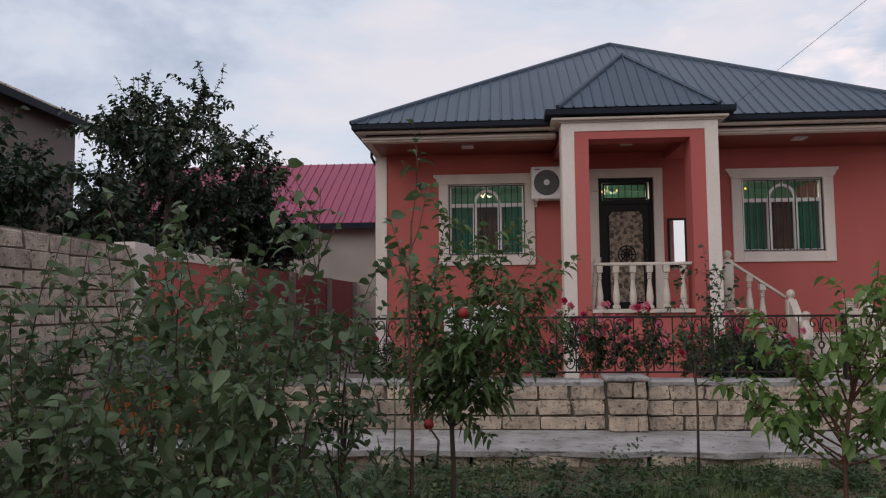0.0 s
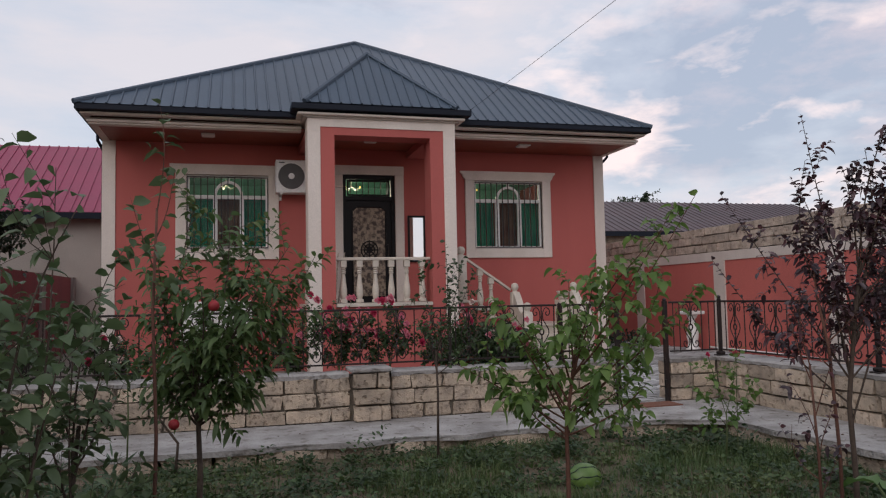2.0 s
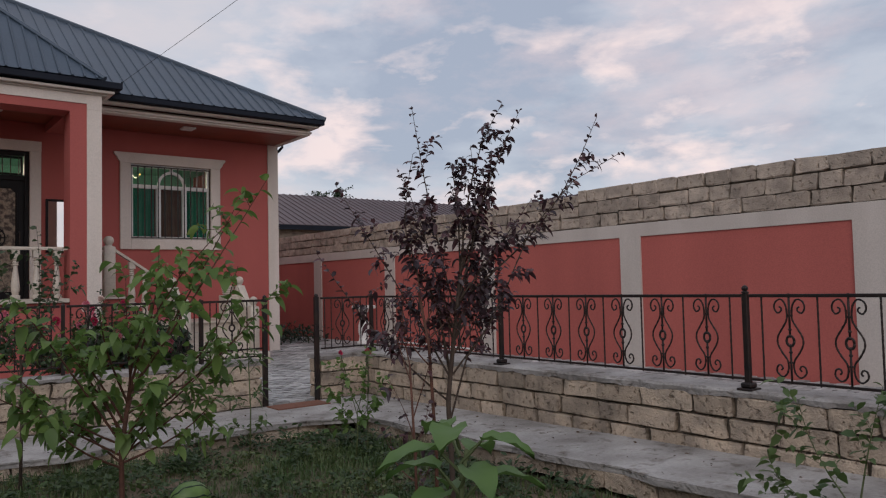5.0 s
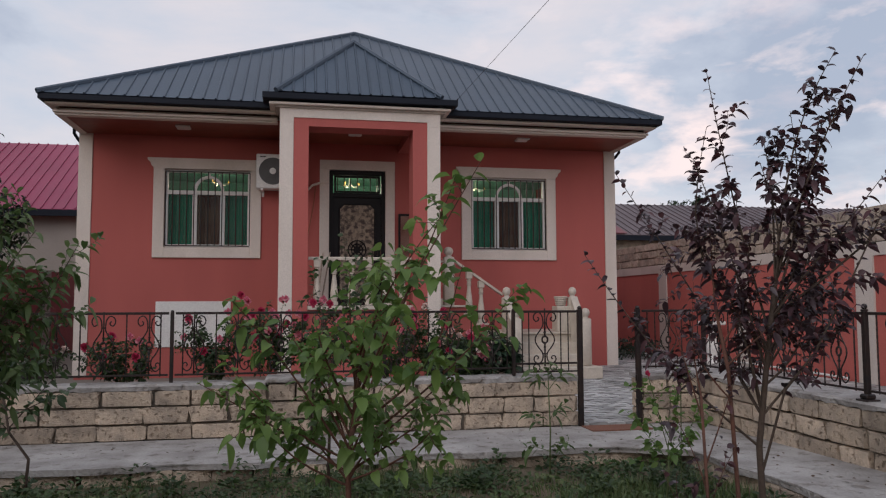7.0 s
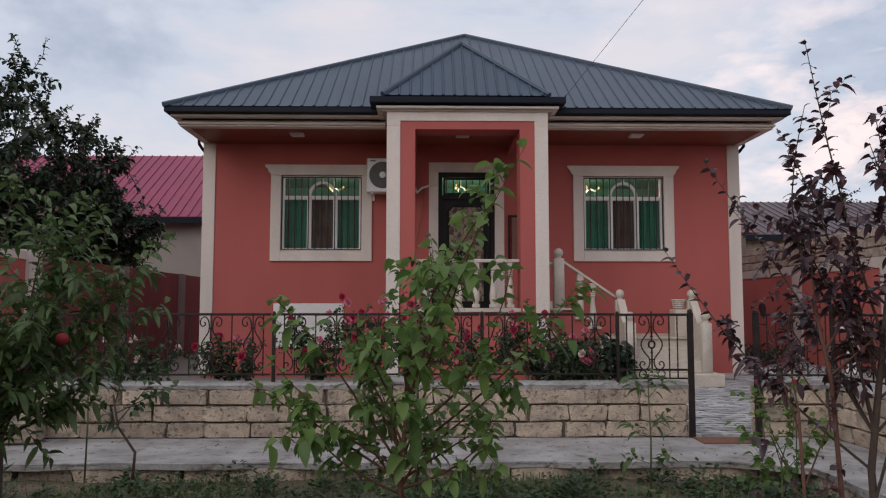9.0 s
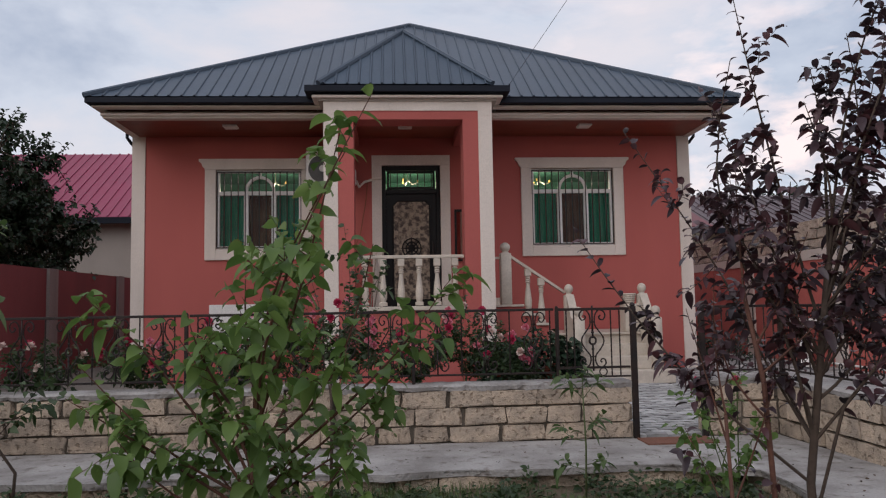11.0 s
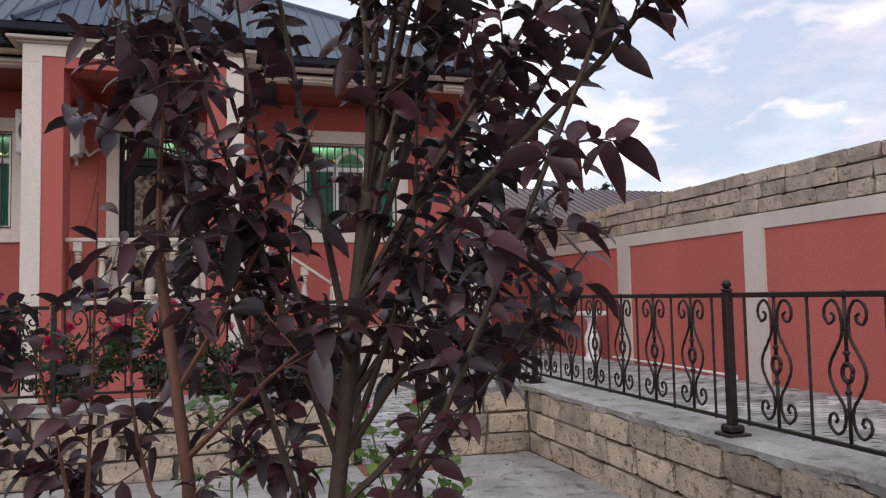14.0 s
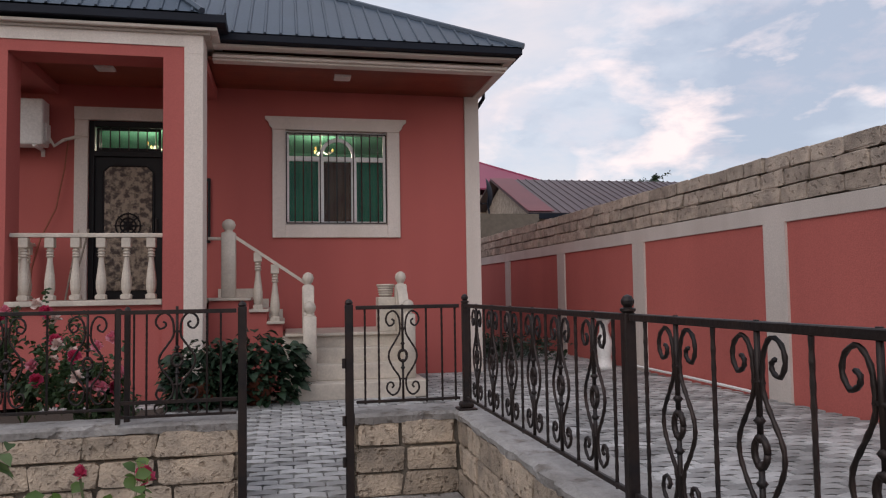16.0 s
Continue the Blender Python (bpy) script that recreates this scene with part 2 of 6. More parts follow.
MIRROR.node_tree.nodes["Principled BSDF"].inputs["Metallic"].default_value = 1.0
MIRROR.node_tree.nodes["Principled BSDF"].inputs["Roughness"].default_value = 0.03
MIRROR.node_tree.nodes["Principled BSDF"].inputs["Base Color"].default_value = (0.9, 0.9, 0.9, 1)
BULB = glow_material("warm_bulb", (1.0, 0.52, 0.13), 1.6)
PANEL = material("opal_light_panel", (0.8, 0.78, 0.74), None, 0.3)
GREENCLOTH = leaf_material("green_curtain_cloth", (0.03, 0.36, 0.25), (0.05, 0.46, 0.33), 0.5, 0.9)
BROWNCLOTH = leaf_material("maroon_curtain_cloth", (0.20, 0.055, 0.045), (0.30, 0.12, 0.09), 0.35, 0.9)
L_APPLE = leaf_material("apple_leaf", (0.068, 0.112, 0.048), (0.115, 0.165, 0.074), 0.34)
L_PEACH = leaf_material("peach_leaf", (0.06, 0.112, 0.034), (0.12, 0.18, 0.06), 0.36)
L_CHERRY = leaf_material("apricot_leaf", (0.088, 0.168, 0.040), (0.18, 0.285, 0.075), 0.44)
L_BIG = leaf_material("large_cherry_leaf", (0.06, 0.135, 0.034), (0.11, 0.20, 0.05), 0.3)
L_PLUM = leaf_material("purple_plum_leaf", (0.044, 0.034, 0.042), (0.095, 0.038, 0.044), 0.24, 0.36)
L_DARK = leaf_material("dark_tree_leaf", (0.016, 0.034, 0.018), (0.035, 0.062, 0.028), 0.2)
L_ROSE = leaf_material("rose_leaf", (0.030, 0.060, 0.022), (0.06, 0.10, 0.035))
L_DEEP = leaf_material("deep_green_leaf", (0.012, 0.032, 0.018), (0.028, 0.055, 0.028), 0.15)
L_GRASS = leaf_material("grass_blade", (0.062, 0.118, 0.037), (0.12, 0.155, 0.055), 0.25)
L_HERB = leaf_material("grey_green_herb", (0.06, 0.11, 0.055), (0.09, 0.15, 0.08))
P_PINK = leaf_material("pink_petal", (0.72, 0.18, 0.27), (0.82, 0.48, 0.52), 0.3)
P_RED = leaf_material("red_petal", (0.46, 0.025, 0.08), (0.62, 0.08, 0.18), 0.25)
P_WHITE = leaf_material("white_petal", (0.72, 0.55, 0.50), (0.8, 0.68, 0.62), 0.25)
PEACHSKIN = material("red_peach_skin", (0.36, 0.018, 0.025), (0.22, 0.02, 0.025), 0.6, 12)
MELON = material("striped_melon_rind", (0.13, 0.22, 0.045), (0.06, 0.12, 0.03), 0.4, 9, 30, 0.05, stain=0.5)


# ---- mesh helpers ----
def thing(name, label, category, at=(0, 0, 0), turn=0.0, group="", kind=""):
    ob = new(name)
    ob.matrix_basis = pose(*at, 0, 0, turn)
    ob.empty_display_size = 0.1
    return tagged(ob, label, category, group, kind)


def mesh_of(bm, mat, smooth=False):
    me = bpy.data.meshes.new("mesh")
    bmesh.ops.recalc_face_normals(bm, faces=bm.faces)
    bm.to_mesh(me)
    bm.free()
    me.materials.append(mat)
    if smooth:
        for p in me.polygons:
            p.use_smooth = True
    return me


def part(name, bm, mat, parent=None, label="", smooth=False):
    """One mesh object under a thing or a part; bm may be a finished mesh that pieces share."""
    me = bm if isinstance(bm, bpy.types.Mesh) else mesh_of(bm, mat, smooth)
    ob = new(name, me)
    ob.parent = parent
    return tagged(ob, label)


def place(ob, m):
    ob.matrix_basis = m
    return ob


def structure(name, bm, mat, label, category):
    return tagged(part(name, bm, mat), label, category, "", "structure")


def box(bm, x0, x1, y0, y1, z0, z1, bevel=0.0):
    r = bmesh.ops.create_cube(bm, size=1.0)["verts"]
    for v in r:
        v.co = Vector(((x0 + x1) / 2 + v.co.x * (x1 - x0), (y0 + y1) / 2 + v.co.y * (y1 - y0), (z0 + z1) / 2 + v.co.z * (z1 - z0)))
    if bevel:
        edges = list({e for v in r for e in v.link_edges})
        bmesh.ops.bevel(bm, geom=edges, offset=bevel, segments=1, affect="EDGES")
    return bm


def boxes(*rows, bevel=0.0):
    bm = bmesh.new()
    for r in rows:
        box(bm, *r, bevel=bevel)
    return bm


def tube(bm, pts, radii, segs=6):
    """A tapered tube along a line of points."""
    pts = [Vector(p) for p in pts]
    if not hasattr(radii, "__len__"):
        radii = [radii] * len(pts)
    radii = [float(r) for r in radii]
    rings = []
    side = None
    for i, p in enumerate(pts):
        d = (pts[min(i + 1, len(pts) - 1)] - pts[max(i - 1, 0)]).normalized()
        if side is None:
            side = d.orthogonal().normalized()
        side = (side - d * side.dot(d))
        side = side.normalized() if side.length > 1e-5 else d.orthogonal().normalized()
        up = d.cross(side)
        rings.append([bm.verts.new(p + radii[i] * (math.cos(2 * math.pi * k / segs) * side + math.sin(2 * math.pi * k / segs) * up)) for k in range(segs)])
    for a, b in zip(rings, rings[1:]):
        for k in range(segs):
            bm.faces.new((a[k], a[(k + 1) % segs], b[(k + 1) % segs], b[k]))
    bm.faces.new(rings[0])
    bm.faces.new(rings[-1][::-1])
    return bm


def lathe(bm, profile, segs=14, at=(0, 0, 0)):
    """A turned shape from (radius, height) pairs."""
    rings = [[bm.verts.new((at[0] + r * math.cos(2 * math.pi * k / segs), at[1] + r * math.sin(2 * math.pi * k / segs), at[2] + z)) for k in range(segs)] for r, z in profile]
    for a, b in zip(rings, rings[1:]):
        for k in range(segs):
            bm.faces.new((a[k], a[(k + 1) % segs], b[(k + 1) % segs], b[k]))
    bm.faces.new(rings[0][::-1])
    bm.faces.new(rings[-1])
    return bm


def prism(bm, outline, axis, a, b):
    """An outline of pairs pushed along one axis from a to b."""
    def at(p, q, w):
        return {"x": (w, p, q), "y": (p, w, q), "z": (p, q, w)}[axis]
    lo, hi = [bm.verts.new(at(p, q, a)) for p, q in outline], [bm.verts.new(at(p, q, b)) for p, q in outline]
    n = len(outline)
    for k in range(n):
        bm.faces.new((lo[k], lo[(k + 1) % n], hi[(k + 1) % n], hi[k]))
    bm.faces.new(lo[::-1])
    bm.faces.new(hi)
    return bm


def pydata(verts, faces, mat, smooth=False):
    me = bpy.data.meshes.new("mesh")
    me.from_pydata(verts, [], faces)
    me.materials.append(mat)
    me.update()
    return me


RNG = np.random.default_rng(7)


def unit(v):
    return v / np.maximum(np.linalg.norm(v, axis=-1, keepdims=True), 1e-9)


def leaf_mesh(points, ways, length, width, mat, sag=0.25, vary=0.3, fold=0.3, steps=3):
    """Many leaves in one mesh: each a folded, drooping blade with a rounded outline."""
    n = len(points)
    P, D = np.array(points, float), unit(np.array(ways, float))
    S = unit(np.cross(D, unit(RNG.normal(size=(n, 3)) * 0.5 + np.array([0, 0, 1.0]))))
    U = np.cross(S, D)
    l = (length * (1 + vary * RNG.uniform(-1, 1, n)))[:, None]
    w = l * width / length * 0.5
    down = np.array([0, 0, -1.0])
    curl = RNG.uniform(-0.25, 0.35, n)[:, None]
    rows = [P]
    for i in range(1, steps):
        t = i / steps
        h = math.sin(math.pi * t ** 0.78) ** 0.62
        q = P + D * l * t * (1 - 0.18 * sag * t) + down * l * sag * t * t + U * l * curl * t * t
        rows += [q + S * w * h + U * w * h * fold, q, q - S * w * h + U * w * h * fold]
    rows.append(P + D * l * (1 - 0.18 * sag) + down * l * sag * 1.15 + U * l * curl)
    m = len(rows)
    V = np.stack(rows, 1).reshape(-1, 3)
    F3 = [[0, 2, 1], [0, 3, 2]]
    F4 = []
    for i in range(steps - 2):
        b = 1 + 3 * i
        F4 += [[b, b + 1, b + 4, b + 3], [b + 1, b + 2, b + 5, b + 4]]
    b = m - 4
    F3 += [[b, b + 1, m - 1], [b + 1, b + 2, m - 1]]
    k = np.arange(n)[:, None, None] * m
    faces = (k + np.array(F3)[None]).reshape(-1, 3).tolist() + ((k + np.array(F4)[None]).reshape(-1, 4).tolist() if F4 else [])
    me = pydata(V.tolist(), faces, mat)
    me.polygons.foreach_set("use_smooth", [True] * len(me.polygons))
    return me


def stem_path(start, end, bend=0.08, n=6, lift=0.0):
    start, end = np.array(start, float), np.array(end, float)
    t = np.linspace(0, 1, n)[:, None]
    off = RNG.normal(size=3) * bend * np.linalg.norm(end - start)
    return start + (end - start) * t + off * np.sin(np.pi * t) + np.array([0, 0, lift]) * np.sin(np.pi * t)


def along(path, f):
    i = f * (len(path) - 1)
    k = min(int(i), len(path) - 2)
    return path[k] + (path[k + 1] - path[k]) * (i - k)


def round_shoot(path, d0, n, lo, hi, out=1.0):
    """Leaf bases spaced along a shoot, with ways that turn round it by the golden angle."""
    side = unit(np.cross(d0, np.array([0.31, 0.17, 0.93])))
    other = np.cross(d0, side)
    turn0, pts, ways = RNG.uniform(0, 6.28), [], []
    for j in range(n):
        f = lo + (hi - lo) * (j + RNG.uniform(0.1, 0.9)) / n
        a = turn0 + 2.4 * j + RNG.normal() * 0.3
        pts.append(along(path, f))
        ways.append(unit((side * math.cos(a) + other * math.sin(a)) * out + d0 * 0.45 + RNG.normal(size=3) * 0.22 + np.array([0, 0, 0.12])))
    return pts, ways


def plant(name, label, category, at, trunk, limbs, twigs, leaf, bark, leaf_mat, group="", trunk_r=0.02, sub=5, twig_len=0.3, per=14, spread=0.9, limb=0.42, steps=3, reach=(0.25, 0.95)):
    """A tree or shrub: trunk points, limbs (start share of the trunk, end or list of points), twigs off the limbs within reach, leaves off limbs and twigs.
    Points are relative to the base; leaf is (length, width, sag)."""
    ob = thing(name, label, category, at, group=group)
    bm = bmesh.new()
    tp = [np.array(p, float) for p in trunk]
    tube(bm, tp, list(np.linspace(trunk_r, trunk_r * 0.6, len(tp))), 8)
    part("trunk", bm, bark, ob, smooth=True)
    pts, ways = [], []
    for f, end in limbs:
        s = along(tp, f)
        if isinstance(end, list):
            p = np.array([s] + end, float)
            end = end[-1]
        else:
            p = stem_path(s, end, 0.06, 7)
        r0 = trunk_r * limb
        bm = bmesh.new()
        tube(bm, p, list(np.linspace(r0, r0 * 0.22, len(p))), 5)
        ln = np.linalg.norm(np.array(end) - s)
        d0 = unit(np.array(end) - s)
        for k in range(sub):
            q = along(p, RNG.uniform(*reach))
            w = unit(d0 * 0.6 + RNG.normal(size=3) * 0.6 * spread)
            e = q + w * twig_len * RNG.uniform(0.5, 1.2)
            tw = stem_path(q, e, 0.08, 4)
            tube(bm, tw, list(np.linspace(r0 * 0.28, r0 * 0.12, 4)), 4)
            a, b = round_shoot(tw, w, per, 0.12, 1.0)
            pts += a
            ways += b
        a, b = round_shoot(p, d0, int(twigs * ln), 0.2, 1.0)
        pts += a
        ways += b
        part("limb", bm, bark, ob)
    part("crown", leaf_mesh(pts, ways, leaf[0], leaf[1], leaf_mat, leaf[2], steps=steps), leaf_mat, ob)
    return ob


# ---- ground, path, courtyard ----
bm = bmesh.new()
bmesh.ops.create_grid(bm, x_segments=2, y_segments=2, size=900)
for v in bm.verts:
    v.co.z = -0.17
structure("ground", bm, EARTH, "bare dry soil with patchy grass", "ground")
GX, GY = np.meshgrid(np.linspace(-3.45, 5.8, 94), np.linspace(-3, 7.5, 106), indexing="ij")
GZ = -0.15 + np.array([[0.03 * noise.noise((x * 1.1, y * 1.1, 0)) + 0.015 * noise.noise((x * 5, y * 5, 3)) for x, y in zip(a, b)] for a, b in zip(GX, GY)])
idx = np.arange(GX.size).reshape(GX.shape)
lawn = tagged(new("lawn", pydata(np.stack([GX, GY, GZ], -1).reshape(-1, 3).tolist(), np.stack([idx[:-1, :-1], idx[1:, :-1], idx[1:, 1:], idx[:-1, 1:]], -1).reshape(-1, 4).tolist(), EARTH)), "uneven garden soil under thin grass", "ground", "", "structure")

bm = bmesh.new()
edge = [(-3.45 + 0.31 * i, 7.38 + 0.05 * math.sin(i * 1.7) + 0.03 * math.sin(i * 4.1)) for i in range(29)]
edge += [(5.75 + 0.04 * math.sin(i * 2.3) + 0.02 * math.sin(i * 5.0), 7.05 - 0.34 * i) for i in range(30)]
outline = edge + [(6.64, -3.0), (6.64, 8.5), (-3.45, 8.56)]
prism(bm, outline, "z", -0.05, 0.0)
bmesh.ops.bevel(bm, geom=[e for e in bm.edges if abs(e.verts[0].co.z) < 1e-4 and abs(e.verts[1].co.z) < 1e-4], offset=0.012, segments=2, affect="EDGES")
for v in bm.verts:
    if v.co.x > 5.4 and v.co.y < 7.9:
        v.co.z += 0.014 * (7.9 - v.co.y)
path = structure("pavement", bm, CONCRETE, "worn pale concrete garden path with a ragged edge", "path")
structure("trim_1", boxes((5.30, 5.93, 8.14, 8.44, 0.0, 0.012)), RUBBLE, "brown clay patch on the path at the gate", "threshold")

court = bmesh.new()
box(court, -3.4, 10.6, 8.75, 26, -0.2, 0.0)
box(court, 6.95, 10.6, -6, 8.75, -0.2, 0.0)
box(court, 5.28, 5.99, 8.5, 8.75, -0.2, -0.02)
SAND = material("sand_bed", (0.22, 0.20, 0.17), None, 0.95, 8, 60, 0.6)
court = structure("floor", court, SAND, "sand bed under the grey courtyard pavers", "courtyard")
structure("flower_bed", boxes((-2.0, 4.55, 8.76, 10.6, 0.05, 0.30)), BEDSOIL, "dark soil bed behind the low stone wall", "flower bed")

# ---- low stone walls ----
wall_left = structure("wall_garden_1", boxes((-2.0, 5.27, 8.55, 8.75, -0.05, 0.465)), MORTAR, "mortar core of the low garden wall", "garden wall")
wall_short = structure("wall_garden_2", boxes((6.01, 6.68, 8.50, 8.75, -0.05, 0.465), (6.68, 6.95, -6, 8.75, -0.05, 0.465)), MORTAR, "mortar core of the low garden wall beside the courtyard", "garden wall")


def rough_coping(x0, x1, y0, y1, z0, z1, mother, label="rough concrete coping"):
    """A hand-trowelled mortar cap with crumbled edges along the longer side."""
    alongx = x1 - x0 > y1 - y0
    a, b, c, d = (x0, x1, y0, y1) if alongx else (y0, y1, x0, x1)
    n = max(4, int((b - a) / 0.05))
    verts, faces = [], []
    for i in range(n + 1):
        u = a + (b - a) * i / n
        j = [0.016 * noise.noise((u * 7, k * 3.1, z0)) + 0.012 * noise.noise((u * 21, k * 5.3, c)) for k in range(6)]
        row = [(c + 0.01 + j[0], z0 - 0.012 + j[1]), (c + j[0], z1 - 0.018), (c + 0.02 + j[2], z1 + j[3] * 0.4), (d - 0.02 + j[4], z1 + j[5] * 0.4), (d + j[4], z1 - 0.018), (d - 0.01, z0)]
        verts += [(u, q, z) if alongx else (q, u, z) for q, z in row]
        if i:
            o = 6 * (i - 1)
            faces += [(o + k, o + (k + 1) % 6, o + 6 + (k + 1) % 6, o + 6 + k) for k in range(6)]
    faces += [tuple(range(6)), tuple(range(6 * n, 6 * n + 6))]
    return part("coping", pydata(verts, faces, CONCRETE), CONCRETE, mother, label)


for row, mother in (((-2.0, 2.16, 8.50, 8.80), wall_left), ((2.61, 5.29, 8.50, 8.80), wall_left), ((5.985, 6.63, 8.46, 8.80), wall_short), ((6.615, 7.02, -6, 8.80), wall_short)):
    rough_coping(*row, 0.47, 0.515, mother)
part("coping", boxes((2.16, 2.61, 8.38, 8.80, 0.515, 0.56), bevel=0.012), CONCRETE, wall_left, "rough concrete pillar cap")

# ---- yard walls ----
PIL = [-2.4, 0.95, 4.34, 7.62, 10.78, 13.9, 17.05, 20.5, 23.9]
wall_right = structure("wall_east", boxes((10.62, 10.80, -6, 27, -0.2, 1.92)), PINK_OLD, "pink rendered yard wall with raw stone on top", "yard wall")
part("band", boxes((10.60, 10.80, -6, 27, 1.92, 2.11), bevel=0.004), YARDCREAM, wall_right, "cream painted band")
for y in PIL:
    part("pilaster", boxes((10.59, 10.62, y - 0.18, y + 0.18, -0.2, 1.925)), YARDCREAM, wall_right, "cream painted pilaster")
part("core", boxes((10.66, 10.80, -6, 27, 2.11, 2.62)), MORTAR, wall_right)
wall_west = structure("wall_west", boxes((-3.72, -3.52, 9.9, 13.3, -0.2, 1.98)), PINK_OLD, "pink rendered yard wall with cream pilasters", "yard wall")
part("band", boxes((-3.74, -3.50, 9.9, 13.11, 1.98, 2.12), bevel=0.004), CREAM, wall_west, "grey cream band")
# shade between house and wall is painted in from here back
part("stretch", boxes((-3.72, -3.52, 13.3, 27, -0.2, 2.06)), PINK_SHADED, wall_west, "pink stretch with no band, shade put into its dark colour")
# the three far pilasters are cream darkened for the same shade
for y, m in ((9.75, CREAM), (13.3, CREAM), (16.85, CREAM_SHADED), (20.5, CREAM_SHADED), (24.0, CREAM_SHADED)):
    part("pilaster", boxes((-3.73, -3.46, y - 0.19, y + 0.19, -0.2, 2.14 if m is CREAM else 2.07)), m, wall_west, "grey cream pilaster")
wall_block = structure("wall_west_raw", boxes((-3.72, -3.53, -6, 9.56, -0.2, 2.09)), MORTAR, "mortar core of the raw stone yard wall", "yard wall")
structure("wall_south", boxes((-3.7, 10.8, -6.2, -6, -0.2, 2.1)), PINK_OLD, "plain rendered yard wall", "yard wall")
structure("wall_north", boxes((-3.7, 10.8, 27, 27.2, -0.2, 2.1)), PINK_OLD, "plain rendered yard wall", "yard wall")

# ---- the house ----
house = thing("house", "pink rendered house with cream trim and slate-blue hip roof", "house", (3.58, 14.65, 0.06))
HX, HY, HZ = 3.58, 14.65, 0.06


def hpart(name, bm, mat, label="", parent=house, smooth=False):
    """A part of the house from a bmesh in world metres."""
    bmesh.ops.translate(bm, verts=bm.verts, vec=(-HX, -HY, -HZ))
    return part(name, bm, mat, parent, label, smooth)


X0, X1, FLOOR, TOP = -1.235, 8.405, 1.22, 4.22
W1, W2, WZ = (0.147, 1.586), (5.575, 7.028), (2.237, 3.597)
DX, DZ = (2.96, 3.972), (1.22, 3.66)
BW = (0.14, 1.20, 0.62, 1.24)


def pierced(x0, x1, y0, y1, z0, z1, holes):
    """One connected wall with openings through it."""
    bm = bmesh.new()
    xs = sorted({x0, x1, *(h[0] for h in holes), *(h[1] for h in holes)})
    zs = sorted({z0, z1, *(h[2] for h in holes), *(h[3] for h in holes)})
    made = {}

    def v(i, y, k):
        key = (i, y, k)
        if key not in made:
            made[key] = bm.verts.new((xs[i], y, zs[k]))
        return made[key]
    solid = {(i, k) for i in range(len(xs) - 1) for k in range(len(zs) - 1)
             if not any(h[0] <= (xs[i] + xs[i + 1]) / 2 <= h[1] and h[2] <= (zs[k] + zs[k + 1]) / 2 <= h[3] for h in holes)}
    for i, k in solid:
        for y in (y0, y1):
            bm.faces.new((v(i, y, k), v(i + 1, y, k), v(i + 1, y, k + 1), v(i, y, k + 1)))
        for di, dk, a, b in ((-1, 0, (i, k), (i, k + 1)), (1, 0, (i + 1, k), (i + 1, k + 1)), (0, -1, (i, k), (i + 1, k)), (0, 1, (i, k + 1), (i + 1, k + 1))):
            if (i + di, k + dk) not in solid:
                bm.faces.new((v(a[0], y0, a[1]), v(b[0], y0, b[1]), v(b[0], y1, b[1]), v(a[0], y1, a[1])))
    return bm


hpart("wall", pierced(X0, X1, HY, HY + 0.3, 0.0, TOP, [(*W1, *WZ), (*W2, *WZ), (*DX, *DZ), BW]), PINK, "pink rendered front wall")
hpart("wall", boxes((X0, X0 + 0.3, HY + 0.3, 22.5, 0, TOP)), PINK)
hpart("wall", boxes((X1 - 0.3, X1, HY + 0.3, 22.5, 0, TOP)), PINK)
hpart("wall", boxes((X0 + 0.3, X1 - 0.3, 22.2, 22.5, 0, TOP)), PINK)
hpart("inner_wall", boxes((X0 + 0.3, X1 - 0.3, 18.6, 18.7, 1.22, TOP), (2.2, 2.3, HY + 0.3, 18.6, 1.22, TOP), (4.7, 4.8, HY + 0.3, 18.6, 1.22, TOP)), ROOMWALL, "dim painted room walls")
hpart("inner_floor", boxes((X0 + 0.3, X1 - 0.3, HY + 0.3, 22.2, 1.0, 1.21)), SOFFIT)
hpart("inner_ceiling", boxes((X0 + 0.3, X1 - 0.3, HY + 0.3, 22.2, 4.0, 4.1)), ROOMWALL)
for x0, x1 in ((X0 - 0.02, X0 + 0.20), (X1 - 0.20, X1 + 0.02)):
    hpart("corner_strip", boxes((x0, x1, HY - 0.022, HY + 0.2, 0.06, TOP - 0.02), bevel=0.004), CREAM, "cream corner strip")


def surround(x0, x1, z0, z1, sill=True, w=0.185, ear=True):
    """A moulded cream surround with a winged head."""
    y = HY - 0.045
    low = z0 - (w if sill else 0)
    for a, b in ((x0 - w, x0), (x1, x1 + w)):
        hpart("surround_jamb", boxes((a, b, y, HY + 0.02, low, z1), bevel=0.006), CREAM, "moulded cream jamb")
    if sill:
        hpart("surround_sill", boxes((x0, x1, y, HY + 0.02, low, z0), bevel=0.006), CREAM, "moulded cream sill")
    e = 0.10 if ear else 0.0
    bm = bmesh.new()
    prism(bm, [(x0 - w, z1), (x0 - w, z1 + 0.02), (x0 - w - e * 0.35, z1 + 0.05), (x0 - w - e * 0.55, z1 + 0.11), (x0 - w - e, z1 + 0.145), (x0 - w - e, z1 + w),
               (x1 + w + e, z1 + w), (x1 + w + e, z1 + 0.145), (x1 + w + e * 0.55, z1 + 0.11), (x1 + w + e * 0.35, z1 + 0.05), (x1 + w, z1 + 0.02), (x1 + w, z1)], "y", y - 0.012, HY + 0.02)
    return hpart("surround_head", bm, CREAM, "winged cream head moulding")


surround(*W1, *WZ)
surround(*W2, *WZ)
surround(*DX, *DZ, sill=False, w=0.17, ear=False)


